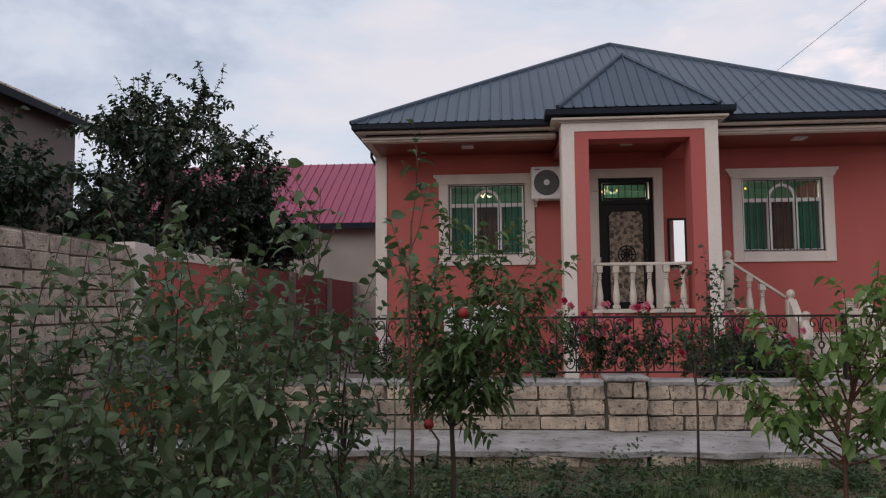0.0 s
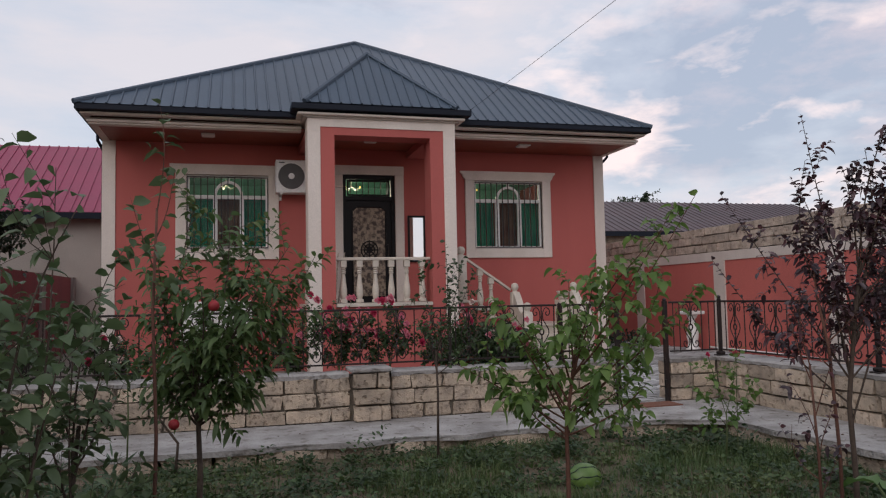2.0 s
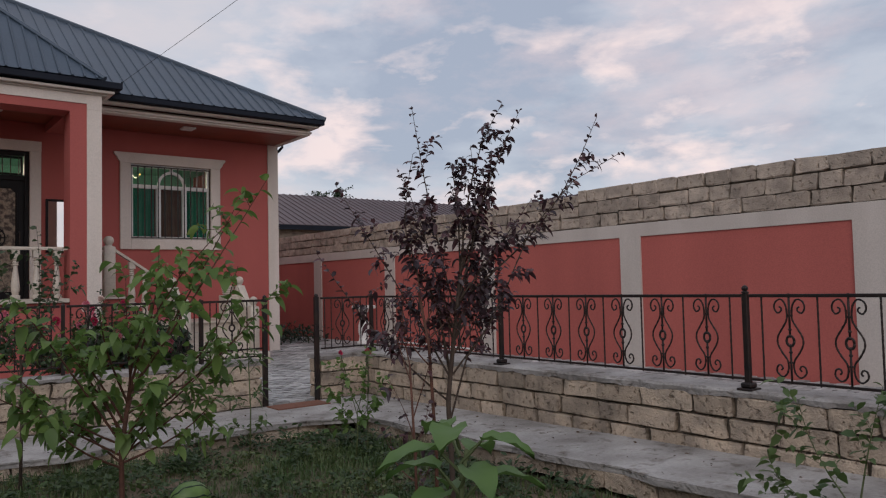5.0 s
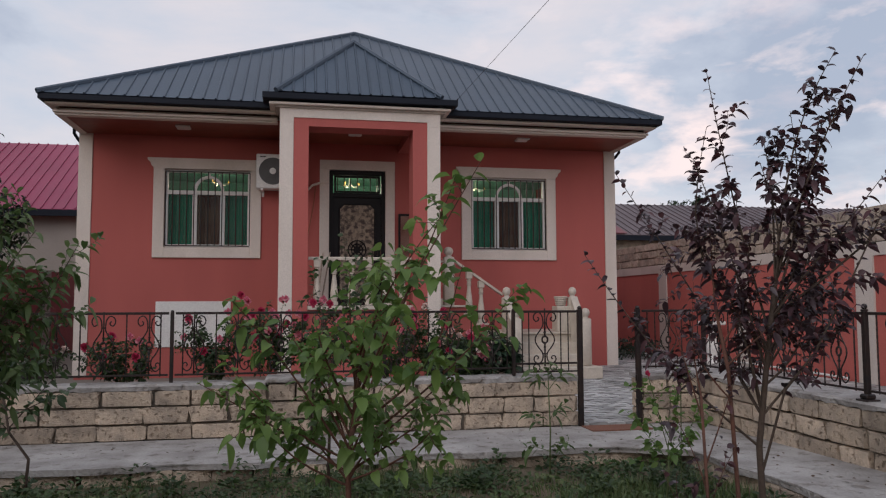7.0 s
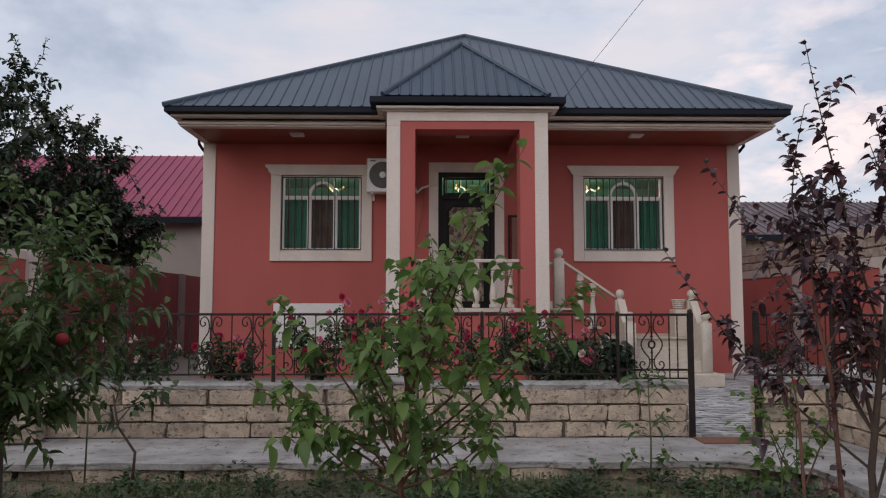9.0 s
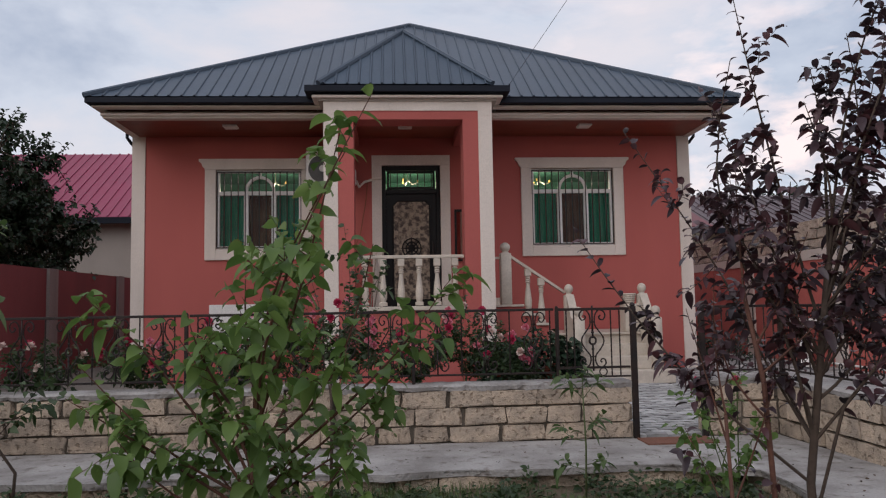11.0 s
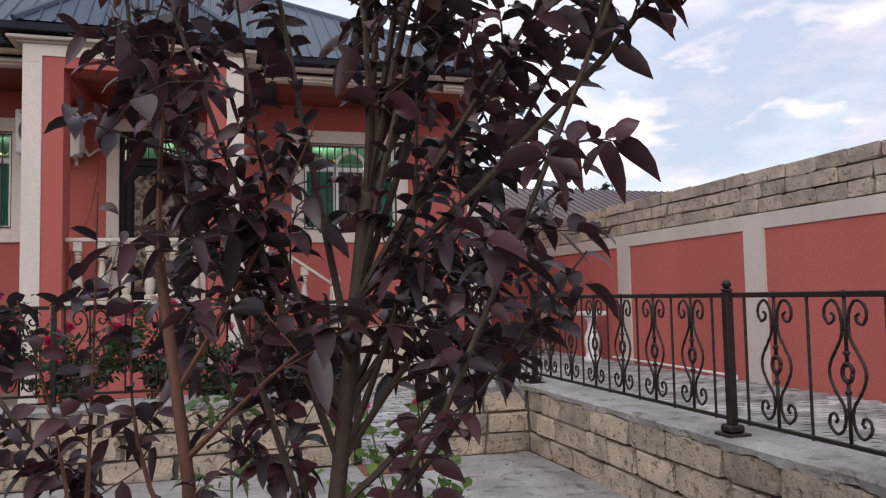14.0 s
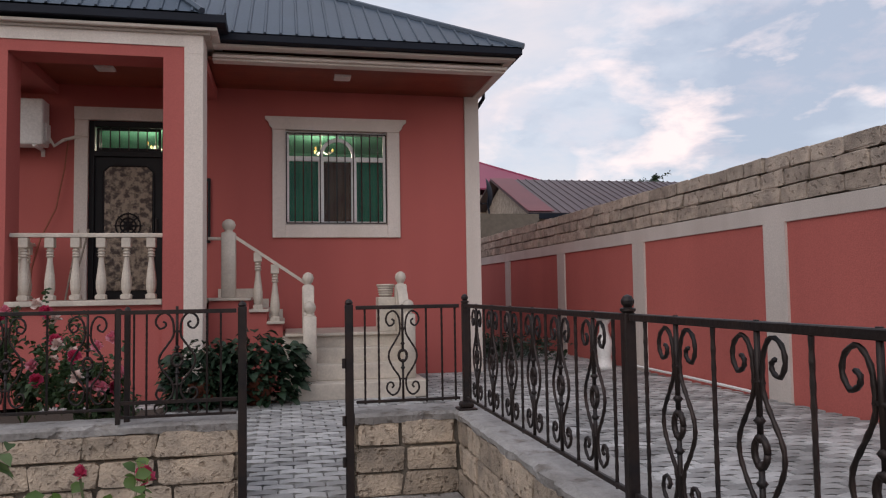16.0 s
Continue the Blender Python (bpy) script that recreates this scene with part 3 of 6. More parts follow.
def bar_box(bm, x0, x1, z0, z1, y0, y1):
    box(bm, x0, x1, y0, y1, z0, z1, 0.004)


def window_parts(x0, x1):
    z0, z1 = WZ
    ya, yb = HY + 0.025, HY + 0.10
    zt = z1 - 0.40
    m0, m1 = x0 + (x1 - x0) * 0.345, x0 + (x1 - x0) * 0.67
    mx, r = (m0 + m1) / 2, (m1 - m0) / 2
    bm = bmesh.new()
    for a, b, c, d in ((x0, x0 + 0.05, z0, z1), (x1 - 0.05, x1, z0, z1), (x0 + 0.05, x1 - 0.05, z0, z0 + 0.05), (x0 + 0.05, x1 - 0.05, z1 - 0.05, z1)):
        bar_box(bm, a, b, c, d, ya, yb)
    win = hpart("window", bm, WHITE, "white plastic window frame behind an iron grille")

    def sub(name, bm2, mat, label=""):
        bmesh.ops.translate(bm2, verts=bm2.verts, vec=(-HX, -HY, -HZ))
        return part(name, bm2, mat, win, label)
    for x in (m0, m1):
        bm = bmesh.new()
        bar_box(bm, x - 0.038, x + 0.038, z0 + 0.05, zt + 0.02, ya - 0.006, yb)
        sub("mullion", bm, WHITE)
    bm = bmesh.new()
    for a, b in ((x0 + 0.05, m0 - 0.028), (m0 + 0.028, m1 - 0.028), (m1 + 0.028, x1 - 0.05)):
        bar_box(bm, a, b, zt - 0.034, zt + 0.034, ya + 0.004, yb)
    sub("transom_bar", bm, WHITE)
    bm = bmesh.new()
    tube(bm, [(mx + (r) * math.cos(a), ya + 0.02, zt + 0.02 + (r + 0.02) * math.sin(a)) for a in np.linspace(0, math.pi, 15)], 0.033, 4)
    box(bm, mx - 0.02, mx + 0.02, ya, yb, zt + r + 0.05, z1 - 0.05)
    sub("arch", bm, WHITE, "white arched head bar")
    for a, b in ((x0 + 0.05, m0 - 0.028), (m0 + 0.028, m1 - 0.028), (m1 + 0.028, x1 - 0.05)):
        for c, d in ((z0 + 0.05, zt - 0.028), (zt + 0.028, z1 - 0.05)):
            g = sub("pane", boxes((a, b, yb - 0.03, yb - 0.024, c, d)), GLASS)
            g.visible_shadow = False
    for z in (z0 + 0.02, z1 - 0.045):
        sub("grille_rail", boxes((x0 + 0.01, x1 - 0.01, HY + 0.0, HY + 0.016, z, z + 0.016)), IRON)
    n = 13
    for i in range(n):
        x = x0 + 0.012 + (x1 - x0 - 0.024) * i / (n - 1)
        sub("grille_bar", boxes((x - 0.008, x + 0.008, HY + 0.0, HY + 0.016, z0 + 0.036, z1 - 0.045)), IRON)
    return win


window_parts(*W1)
window_parts(*W2)


def curtain(x0, x1, z0, z1, y, mat, label):
    """Cloth hung in soft pleats."""
    n = max(8, int((x1 - x0) / 0.025))
    V, F = [], []
    for i in range(n + 1):
        x = x0 + (x1 - x0) * i / n
        d = 0.03 * math.sin(x * 42) + 0.012 * math.sin(x * 90)
        V += [(x, y + d, z0), (x, y + d * 0.7, z1)]
    F = [(2 * i, 2 * i + 2, 2 * i + 3, 2 * i + 1) for i in range(n)]
    ob = tagged(new("curtain", pydata(V, F, mat)), label, "curtain")
    so = ob.modifiers.new("thickness", "SOLIDIFY")
    so.thickness = 0.004
    return ob


for x0, x1 in (W1, W2):
    w = x1 - x0
    curtain(x0 - 0.1, x0 + w * 0.33, 1.4, 3.24, HY + 0.24, GREENCLOTH, "green pleated curtain hanging inside a barred window")
    curtain(x0 + w * 0.69, x1 + 0.1, 1.4, 3.24, HY + 0.24, GREENCLOTH, "green pleated curtain hanging inside a barred window")
    curtain(x0 + w * 0.30, x0 + w * 0.72, 1.4, 3.2, HY + 0.32, BROWNCLOTH, "patterned maroon curtain between green ones")


def chandelier(x, y, z, power):
    ob = thing("chandelier", "lit brass chandelier with warm bulbs in a room", "lamp", (x, y, z))
    part("stem", tube(bmesh.new(), [(0, 0, 0.05), (0, 0, 4.0 - z)], 0.01), MARBLE, ob)
    for k in range(3):
        a = k * 2 * math.pi / 3
        c, s = math.cos(a), math.sin(a)
        part("arm", tube(bmesh.new(), [(0, 0, 0.06), (0.1 * c, 0.1 * s, -0.03), (0.2 * c, 0.2 * s, 0.02)], 0.008, 5), MARBLE, ob)
        part("bulb", lathe(bmesh.new(), [(0.008, 0.02), (0.016, 0.04), (0.014, 0.06), (0.004, 0.07)], 8, (0.2 * c, 0.2 * s, 0)), BULB, ob, smooth=True)
    lamp = new("chandelier_light", bpy.data.lights.new("chandelier_light", "POINT"))
    lamp.data.energy, lamp.data.color, lamp.data.shadow_soft_size = power, (1.0, 0.88, 0.68), 0.12
    lamp.location = (x, y, z - 0.12)


chandelier(0.80, 16.9, 3.70, 20)
chandelier(6.18, 16.9, 3.70, 32)
chandelier(3.46, 16.9, 3.72, 34)

# basement window board
hpart("window_board", boxes((BW[0] - 0.10, BW[1] + 0.08, HY - 0.02, HY + 0.28, BW[2] - 0.1, BW[3] + 0.06), bevel=0.006), WHITE, "white painted basement window board")

# door
bm = boxes((DX[0], DX[0] + 0.07, HY + 0.02, HY + 0.14, DZ[0], DZ[1]), (DX[1] - 0.07, DX[1], HY + 0.02, HY + 0.14, DZ[0], DZ[1]), (DX[0] + 0.07, DX[1] - 0.07, HY + 0.02, HY + 0.14, DZ[1] - 0.08, DZ[1]),
           (DX[0] + 0.07, DX[1] - 0.07, HY + 0.02, HY + 0.14, 3.17, 3.25), bevel=0.006)
door = hpart("door", bm, DOORBLACK, "black steel entrance door with a carved stone-like panel and a barred fanlight")


def dsub(name, bm2, mat, label="", smooth=False):
    bmesh.ops.translate(bm2, verts=bm2.verts, vec=(-HX, -HY, -HZ))
    return part(name, bm2, mat, door, label, smooth)


dsub("leaf", boxes((DX[0] + 0.07, DX[1] - 0.07, HY + 0.06, HY + 0.11, DZ[0], 3.17), bevel=0.004), DOORBLACK)
bm = bmesh.new()
px0, px1, pz0, pz1, c = DX[0] + 0.20, DX[1] - 0.20, DZ[0] + 0.12, 3.03, 0.07
prism(bm, [(px0, pz0), (px1, pz0), (px1, pz1 - c), (px1 - c, pz1), (px0 + c, pz1), (px0, pz1 - c)], "y", HY + 0.035, HY + 0.06)
dsub("carved_panel", bm, DOORSTONE, "carved brown and grey panel")
bm = bmesh.new()
tube(bm, [(px0 - 0.02, HY + 0.04, pz0), (px0 - 0.02, HY + 0.04, pz1 - c), (px0 + c, HY + 0.04, pz1 + 0.02), (px1 - c, HY + 0.04, pz1 + 0.02), (px1 + 0.02, HY + 0.04, pz1 - c), (px1 + 0.02, HY + 0.04, pz0)], 0.014, 5)
dsub("panel_moulding", bm, DOORBLACK)
bm = bmesh.new()
cx, cz = (px0 + px1) / 2, 2.22
for r in (0.05, 0.1, 0.16):
    tube(bm, [(cx + r * math.cos(a), HY + 0.028, cz + r * math.sin(a) * 1.05) for a in np.linspace(0, 2 * math.pi, 19)], 0.012, 5)
for a in np.linspace(0, 2 * math.pi, 9)[:-1]:
    tube(bm, [(cx, HY + 0.028, cz), (cx + 0.19 * math.cos(a), HY + 0.03, cz + 0.19 * math.sin(a))], [0.02, 0.006], 5)
dsub("rosette", bm, DOORBLACK, "black iron rosette")
dsub("handle", tube(bmesh.new(), [(px1 + 0.06, HY + 0.06, 2.32), (px1 + 0.06, HY + 0.0, 2.32), (px1 + 0.06, HY + 0.0, 2.12), (px1 + 0.06, HY + 0.06, 2.12)], 0.012), IRON, "dark metal handle")
g = dsub("pane", boxes((DX[0] + 0.09, DX[1] - 0.09, HY + 0.09, HY + 0.096, 3.25, DZ[1] - 0.08)), GLASS)
g.visible_shadow = False
dsub("fanlight_frame", boxes((DX[0] + 0.09, DX[0] + 0.125, HY + 0.06, HY + 0.085, 3.26, DZ[1] - 0.09), (DX[1] - 0.125, DX[1] - 0.09, HY + 0.06, HY + 0.085, 3.26, DZ[1] - 0.09),
     (DX[0] + 0.125, DX[1] - 0.125, HY + 0.06, HY + 0.085, 3.26, 3.295), (DX[0] + 0.125, DX[1] - 0.125, HY + 0.06, HY + 0.085, DZ[1] - 0.125, DZ[1] - 0.09)), DOORBLACK)
for i in range(7):
    x = DX[0] + 0.15 + (DX[1] - DX[0] - 0.30) * i / 6
    dsub("grille_bar", boxes((x - 0.007, x + 0.007, HY + 0.03, HY + 0.044, 3.25, DZ[1] - 0.08)), IRON)

# porch: base, floor, columns, beam
CYF, CYB = 12.755, 13.19
CL, CR = (2.135, 2.575), (4.205, 4.645)
hpart("porch_base", boxes((CL[0] + 0.02, CR[1] - 0.02, CYF + 0.06, HY, 0.06, 1.16)), PINK, "pink rendered porch base")
hpart("porch_floor", boxes((CL[0] - 0.0, CR[1] + 0.0, CYF + 0.44, HY, 1.16, FLOOR), (CL[1] + 0.005, CR[0] - 0.005, CYF - 0.01, CYF + 0.44, 1.16, FLOOR), bevel=0.006), MARBLE, "pale marble porch floor")
for (a, b), outer in ((CL, 0), (CR, 1)):
    s = (a, a + 0.21) if outer == 0 else (b - 0.21, b)
    p = (a + 0.21, b) if outer == 0 else (a, b - 0.21)
    hpart("column", boxes((*p, CYF + 0.003, CYB, 0.06, 4.0)), PINK, "pink inner face of a porch column")
    hpart("column_strip", boxes((*s, CYF - 0.012, CYB, 0.06, 4.05), bevel=0.006), CREAM, "cream strip of a porch column")
for row in ((CL[0] + 0.21, CR[1] - 0.21, CYF + 0.003, CYB, 4.0, 4.13), (CL[0], CL[1], CYB, HY, 4.0, 4.13), (CR[0], CR[1], CYB, HY, 4.0, 4.13)):
    hpart("beam", boxes(row), PINK, "pink porch beam")
hpart("beam_band", boxes((CL[0], CL[0] + 0.21, CYF - 0.012, CYB, 4.05, 4.27), (CR[1] - 0.21, CR[1], CYF - 0.012, CYB, 4.05, 4.27), (CL[0] + 0.21, CR[1] - 0.21, CYF - 0.012, CYB, 4.13, 4.27)), CREAM, "cream band over the porch")
hpart("porch_ceiling", boxes((CL[0] + 0.05, CR[1] - 0.05, CYB, HY - 0.002, 4.14, 4.17)), SOFFIT, "red-brown lined porch ceiling")

# soffit boards, cornice, gutter
EX0, EX1, EY, EZ = -1.40, 8.60, 12.98, 4.41
yb = 13.30
while yb < HY - 0.02:
    for a, b in ((X0 + 0.0, CL[0] + 0.0), (CR[1], X1)):
        hpart("soffit_board", boxes((a, b, yb, min(yb + 0.106, HY - 0.003), 4.17, 4.20)), SOFFIT)
    yb += 0.11


for a, b in ((EX0, CL[0] - 0.05), (CR[1] + 0.05, EX1)):
    left = a < 0
    # the deepest cornice course is beige: the recess's shadow put into its colour
    for name, z0, z1, ins, mat in (("cornice", 4.155, 4.185, 0.31, CREAM), ("cornice", 4.185, 4.225, 0.27, CREAM), ("cornice", 4.225, 4.275, 0.36, BEIGE), ("cornice", 4.275, 4.31, 0.12, CREAM), ("gutter", 4.315, 4.405, 0.0, GUTTER)):
        o = ins * 0.48
        xa, xb = (a + o, b) if left else (a, b - o)
        rows = [(xa, xb, EY + ins, EY + ins + 0.16, z0, z1)]
        rows.append((xa, xa + 0.12, EY + ins + 0.16, 22.6, z0, z1) if left else (xb - 0.12, xb, EY + ins + 0.16, 22.6, z0, z1))
        hpart(name, boxes(*rows, bevel=0.008), mat, "dark metal gutter" if name == "gutter" else "stepped cream cornice")
PX0, PX1, PY = 1.875, 4.905, 12.58
for name, z0, z1, ins, mat in (("cornice", 4.27, 4.305, 0.13, BEIGE), ("cornice", 4.305, 4.345, 0.07, CREAM), ("gutter", 4.375, 4.475, 0.0, GUTTER)):
    o = ins * 1.4
    hpart(name, boxes((PX0 + o, PX1 - o, PY + ins, PY + ins + 0.2, z0, z1), (PX0 + o, PX0 + o + 0.14, PY + ins + 0.2, 13.6, z0, z1), (PX1 - o - 0.14, PX1 - o, PY + ins + 0.2, 13.6, z0, z1), bevel=0.008), mat)
hpart("eaves_board", boxes((EX0 + 0.1, EX1 - 0.1, EY + 0.16, 22.5, 4.32, 4.35)), SOFFIT)
for x in (X0 + 0.06, X1 - 0.06):
    s = -1 if x < 3 else 1
    hpart("downpipe", tube(bmesh.new(), [(x + s * 0.14, HY - 0.1, 4.28), (x + s * 0.14, HY - 0.1, 4.14), (x + s * 0.10, HY + 0.0, 4.06), (x + s * 0.10, HY + 0.25, 4.02), (x + s * 0.10, HY + 0.25, 0.2)], 0.028, 7), GUTTER, "bent rain pipe")
for x, y, z in ((0.55, 13.86, 4.168), (6.33, 13.83, 4.168), (3.36, 13.75, 4.138)):
    lt = thing("ceiling_light", "square opal light panel, off, under the eaves", "lamp", (x, y, z))
    part("frame", boxes((-0.11, 0.11, -0.11, 0.11, -0.025, 0.005), bevel=0.004), WHITE, lt)
    part("diffuser", boxes((-0.095, 0.095, -0.095, 0.095, -0.032, -0.025)), PANEL, lt)


def ribbed(name, label, corners, spacing=0.19, rise=0.02, wid=0.02):
    """A roof plane with raised seams that run up the slope. Corners: eave start, eave end, then the upper edge back."""
    bm, seams = bmesh.new(), []
    pts = [Vector(c) for c in corners]
    vs = [bm.verts.new(p) for p in pts]
    bm.faces.new(vs)
    e0, e1 = pts[0], pts[1]
    u = (e1 - e0).normalized()
    nrm = (pts[1] - pts[0]).cross(pts[2] - pts[1]).normalized()
    if nrm.z < 0:
        nrm = -nrm
    up = nrm.cross(u)
    if up.z < 0:
        up = -up
    flat = [((p - e0).dot(u), (p - e0).dot(up)) for p in pts]
    span = (e1 - e0).length
    k = spacing / 2
    while k < span:
        ys = []
        for (a, b), (c, d) in zip(flat, flat[1:] + flat[:1]):
            if (a - k) * (c - k) < 0:
                ys.append(b + (d - b) * (k - a) / (c - a))
        if len(ys) >= 2 and max(ys) - min(ys) > 0.05:
            lo, hi = min(ys), max(ys)
            q = [e0 + u * (k + s) + up * h + nrm * r for h in (lo, hi) for s, r in ((-wid, 0), (-wid * 0.5, rise), (wid * 0.5, rise), (wid, 0))]
            seam = bmesh.new()
            w = [seam.verts.new(p) for p in q]
            for i in range(3):
                seam.faces.new((w[i], w[i + 1], w[i + 5], w[i + 4]))
            seam.faces.new((w[0], w[1], w[2], w[3]))
            seams.append(seam)
        k += spacing
    ob = hpart(name, bm, ROOF, label)
    for seam in seams:
        hpart("seam", seam, ROOF, "", ob)
    return ob


PK, PKB = (3.53, 16.58, 6.89), (3.53, 19.2, 6.89)
RF = [(EX0 - 0.01, EY - 0.01, EZ), (EX1 + 0.01, EY - 0.01, EZ), (EX1 + 0.01, 22.8, EZ), (EX0 - 0.01, 22.8, EZ)]
for corners in ((RF[0], RF[1], PK), (RF[1], RF[2], PKB, PK), (RF[2], RF[3], PKB), (RF[3], RF[0], PK, PKB)):
    ribbed("roof", "slate-blue standing-seam metal roof slope", corners)
PA, PB = (3.345, 13.95, 5.78), (3.345, 14.97, 5.78)
PF = [(PX0 + 0.20, PY - 0.01, 4.485), (PX1 - 0.26, PY - 0.01, 4.485)]
vl, vr = (PX0 + 0.20, 13.09, 4.487), (PX1 - 0.26, 13.09, 4.487)
for corners in ((PF[0], PF[1], PA), (PF[1], vr, PB, PA), (vl, PF[0], PA, PB)):
    ribbed("porch_roof", "slate-blue metal porch roof slope", corners, 0.17)
for a, b in ((RF[0], PK), (RF[1], PK), (PK, PKB), (PF[0], PA), (PF[1], PA), (PA, PB), (RF[2], PKB), (RF[3], PKB)):
    a, b = Vector(a), Vector(b)
    hpart("ridge_cap", tube(bmesh.new(), [a + Vector((0, 0, 0.012)), b + Vector((0, 0, 0.012))], 0.045, 6), ROOF, "rolled metal ridge cap")


# ---- porch balustrade and stairs ----
BAL = [(0.062, 0.0), (0.062, 0.05), (0.04, 0.06), (0.056, 0.12), (0.058, 0.2), (0.044, 0.32), (0.03, 0.44), (0.028, 0.5), (0.042, 0.52), (0.03, 0.54), (0.034, 0.6), (0.046, 0.62), (0.046, 0.7)]
bm = lathe(bmesh.new(), BAL, 12)
box(bm, -0.055, 0.055, -0.055, 0.055, 0.0, 0.045, 0.004)
box(bm, -0.05, 0.05, -0.05, 0.05, 0.585, 0.70, 0.006)
for z in (0.075, 0.49, 0.555):
    lathe(bm, [(0.03, z - 0.014), (0.046, z), (0.03, z + 0.014)], 12)
baluster_mesh = mesh_of(bm, MARBLE, False)


def balustrade(label, a, b, n, rail):
    """A straight stone balustrade between two points at floor height."""
    ob = thing("balustrade", label, "balustrade", a, group="porch balustrades")
    d = Vector(b) - Vector(a)
    for i in range(n):
        place(part("baluster", baluster_mesh, MARBLE, ob), Matrix.Translation(d * (i + 0.5) / n + Vector((0, 0, 0.01))))
    t = d.normalized()
    s = Vector((-t.y, t.x, 0)) * 0.055
    bm = bmesh.new()
    prism(bm, [(-0.055, 0.0), (0.055, 0.0), (0.055, 0.03), (0.04, 0.045), (-0.04, 0.045), (-0.055, 0.03)], "x", 0, d.length)
    h = part("handrail", bm, MARBLE, ob)
    place(h, Matrix.Translation((0, 0, rail)) @ Matrix.Rotation(math.atan2(d.y, d.x), 4, "Z"))
    return ob


balustrade("pale stone balustrade on the porch front", (2.585, 12.92, FLOOR), (4.195, 12.92, FLOOR), 6, 0.715)
balustrade("pale stone balustrade on the porch side", (2.28, 13.2, FLOOR), (2.28, 14.6, FLOOR), 5, 0.715)

stairs = thing("stairs", "L-shaped marble porch stairs with pink side and stone newels", "stairs", (5.5, 13.6, 0.06))


def spart(name, bm, mat, label="", smooth=False):
    bmesh.ops.translate(bm, verts=bm.verts, vec=(-5.5, -13.6, -0.06))
    return part(name, bm, mat, stairs, label, smooth)


for a, b, z in ((4.655, 5.13, 1.22), (5.13, 5.34, 1.075), (5.34, 5.53, 0.925)):
    spart("riser_block", boxes((a, b, 13.30, 14.62, 0.06, z - 0.035)), PINK, "pink rendered stair side")
    spart("tread", boxes((a, b + 0.025, 13.25, 14.62, z - 0.035, z), bevel=0.006), MARBLE)
    spart("skirting", boxes((a, b, 14.60, 14.64, z, z + 0.12)), MARBLE)
spart("landing_block", boxes((5.53, 7.05, 13.18, 14.62, 0.06, 0.735)), MARBLE)
spart("landing", boxes((5.56, 7.07, 13.13, 14.62, 0.735, 0.77), bevel=0.006), MARBLE)
for y0, y1, z in ((12.88, 13.16, 0.60), (12.62, 13.16, 0.43)):
    spart("step", boxes((5.90, 6.94, y0, 13.18 if z > 0.5 else y0 + 0.28, 0.25, z), bevel=0.008), MARBLE)
spart("plinth", boxes((5.70, 7.16, 12.34, 13.2, 0.06, 0.25), bevel=0.01), MARBLE, "broad marble bottom step")


def newel(x, y, z0, z1, w=0.075):
    """A square newel with chamfered neck and ball; z1 is the ball's top."""
    bm = bmesh.new()
    box(bm, x - w, x + w, y - w, y + w, z0, z1 - 0.17, 0.012)
    lathe(bm, [(w * 0.95, -0.17), (w * 0.6, -0.155), (w * 0.55, -0.14), (w * 0.8, -0.12), (w * 0.98, -0.075), (w * 0.8, -0.03), (w * 0.4, -0.006), (0.008, 0)], 12, (x, y, z1))
    return spart("newel", bm, MARBLE, "stone newel with a ball top", True)


newel(4.887, 13.353, 1.22, 2.19, 0.085)
for x in (5.84, 6.99):
    newel(x, 13.2, 0.77, 1.52, 0.072)
    newel(x, 12.62, 0.25, 1.17, 0.075)
    bm = bmesh.new()
    prism(bm, [(12.69, 0.25), (13.13, 0.25), (13.13, 1.36), (13.0, 1.22), (12.85, 1.02), (12.69, 0.95)], "x", x - 0.06, x + 0.06)
    spart("cheek", bm, MARBLE, "curved stone stair cheek")
for x, z in ((5.235, 1.075), (5.44, 0.925)):
    place(part("baluster", baluster_mesh, MARBLE, stairs), Matrix.Translation((x - 5.5, 13.35 - 13.6, z - 0.06)))
bm = bmesh.new()
prism(bm, [(4.95, 1.955), (5.80, 1.375), (5.80, 1.42), (4.95, 2.0)], "y", 13.29, 13.39)
spart("handrail", bm, MARBLE)
spart("handrail", boxes((4.645, 4.81, 13.31, 13.40, 1.93, 1.965), bevel=0.005), MARBLE)
spart("pedestal", boxes((6.70, 6.92, 13.14, 13.42, 0.77, 1.20), bevel=0.01), MARBLE)
basket = thing("basket", "small wicker basket on a stone stair pedestal", "basket", (6.81, 13.28, 1.20))
part("body", lathe(bmesh.new(), [(0.07, 0), (0.08, 0.02), (0.10, 0.13), (0.11, 0.15), (0.09, 0.15), (0.07, 0.05)], 16), BEIGE, basket, smooth=True)
for z in (0.03, 0.06, 0.09, 0.12):
    r = 0.08 + z * 0.17
    part("weave", tube(bmesh.new(), [(r * math.cos(a), r * math.sin(a), z) for a in np.linspace(0, 2 * math.pi, 17)], 0.009, 5), MARBLE, basket)
part("rim", tube(bmesh.new(), [(0.105 * math.cos(a), 0.105 * math.sin(a), 0.15) for a in np.linspace(0, 2 * math.pi, 17)], 0.014, 5), MARBLE, basket)

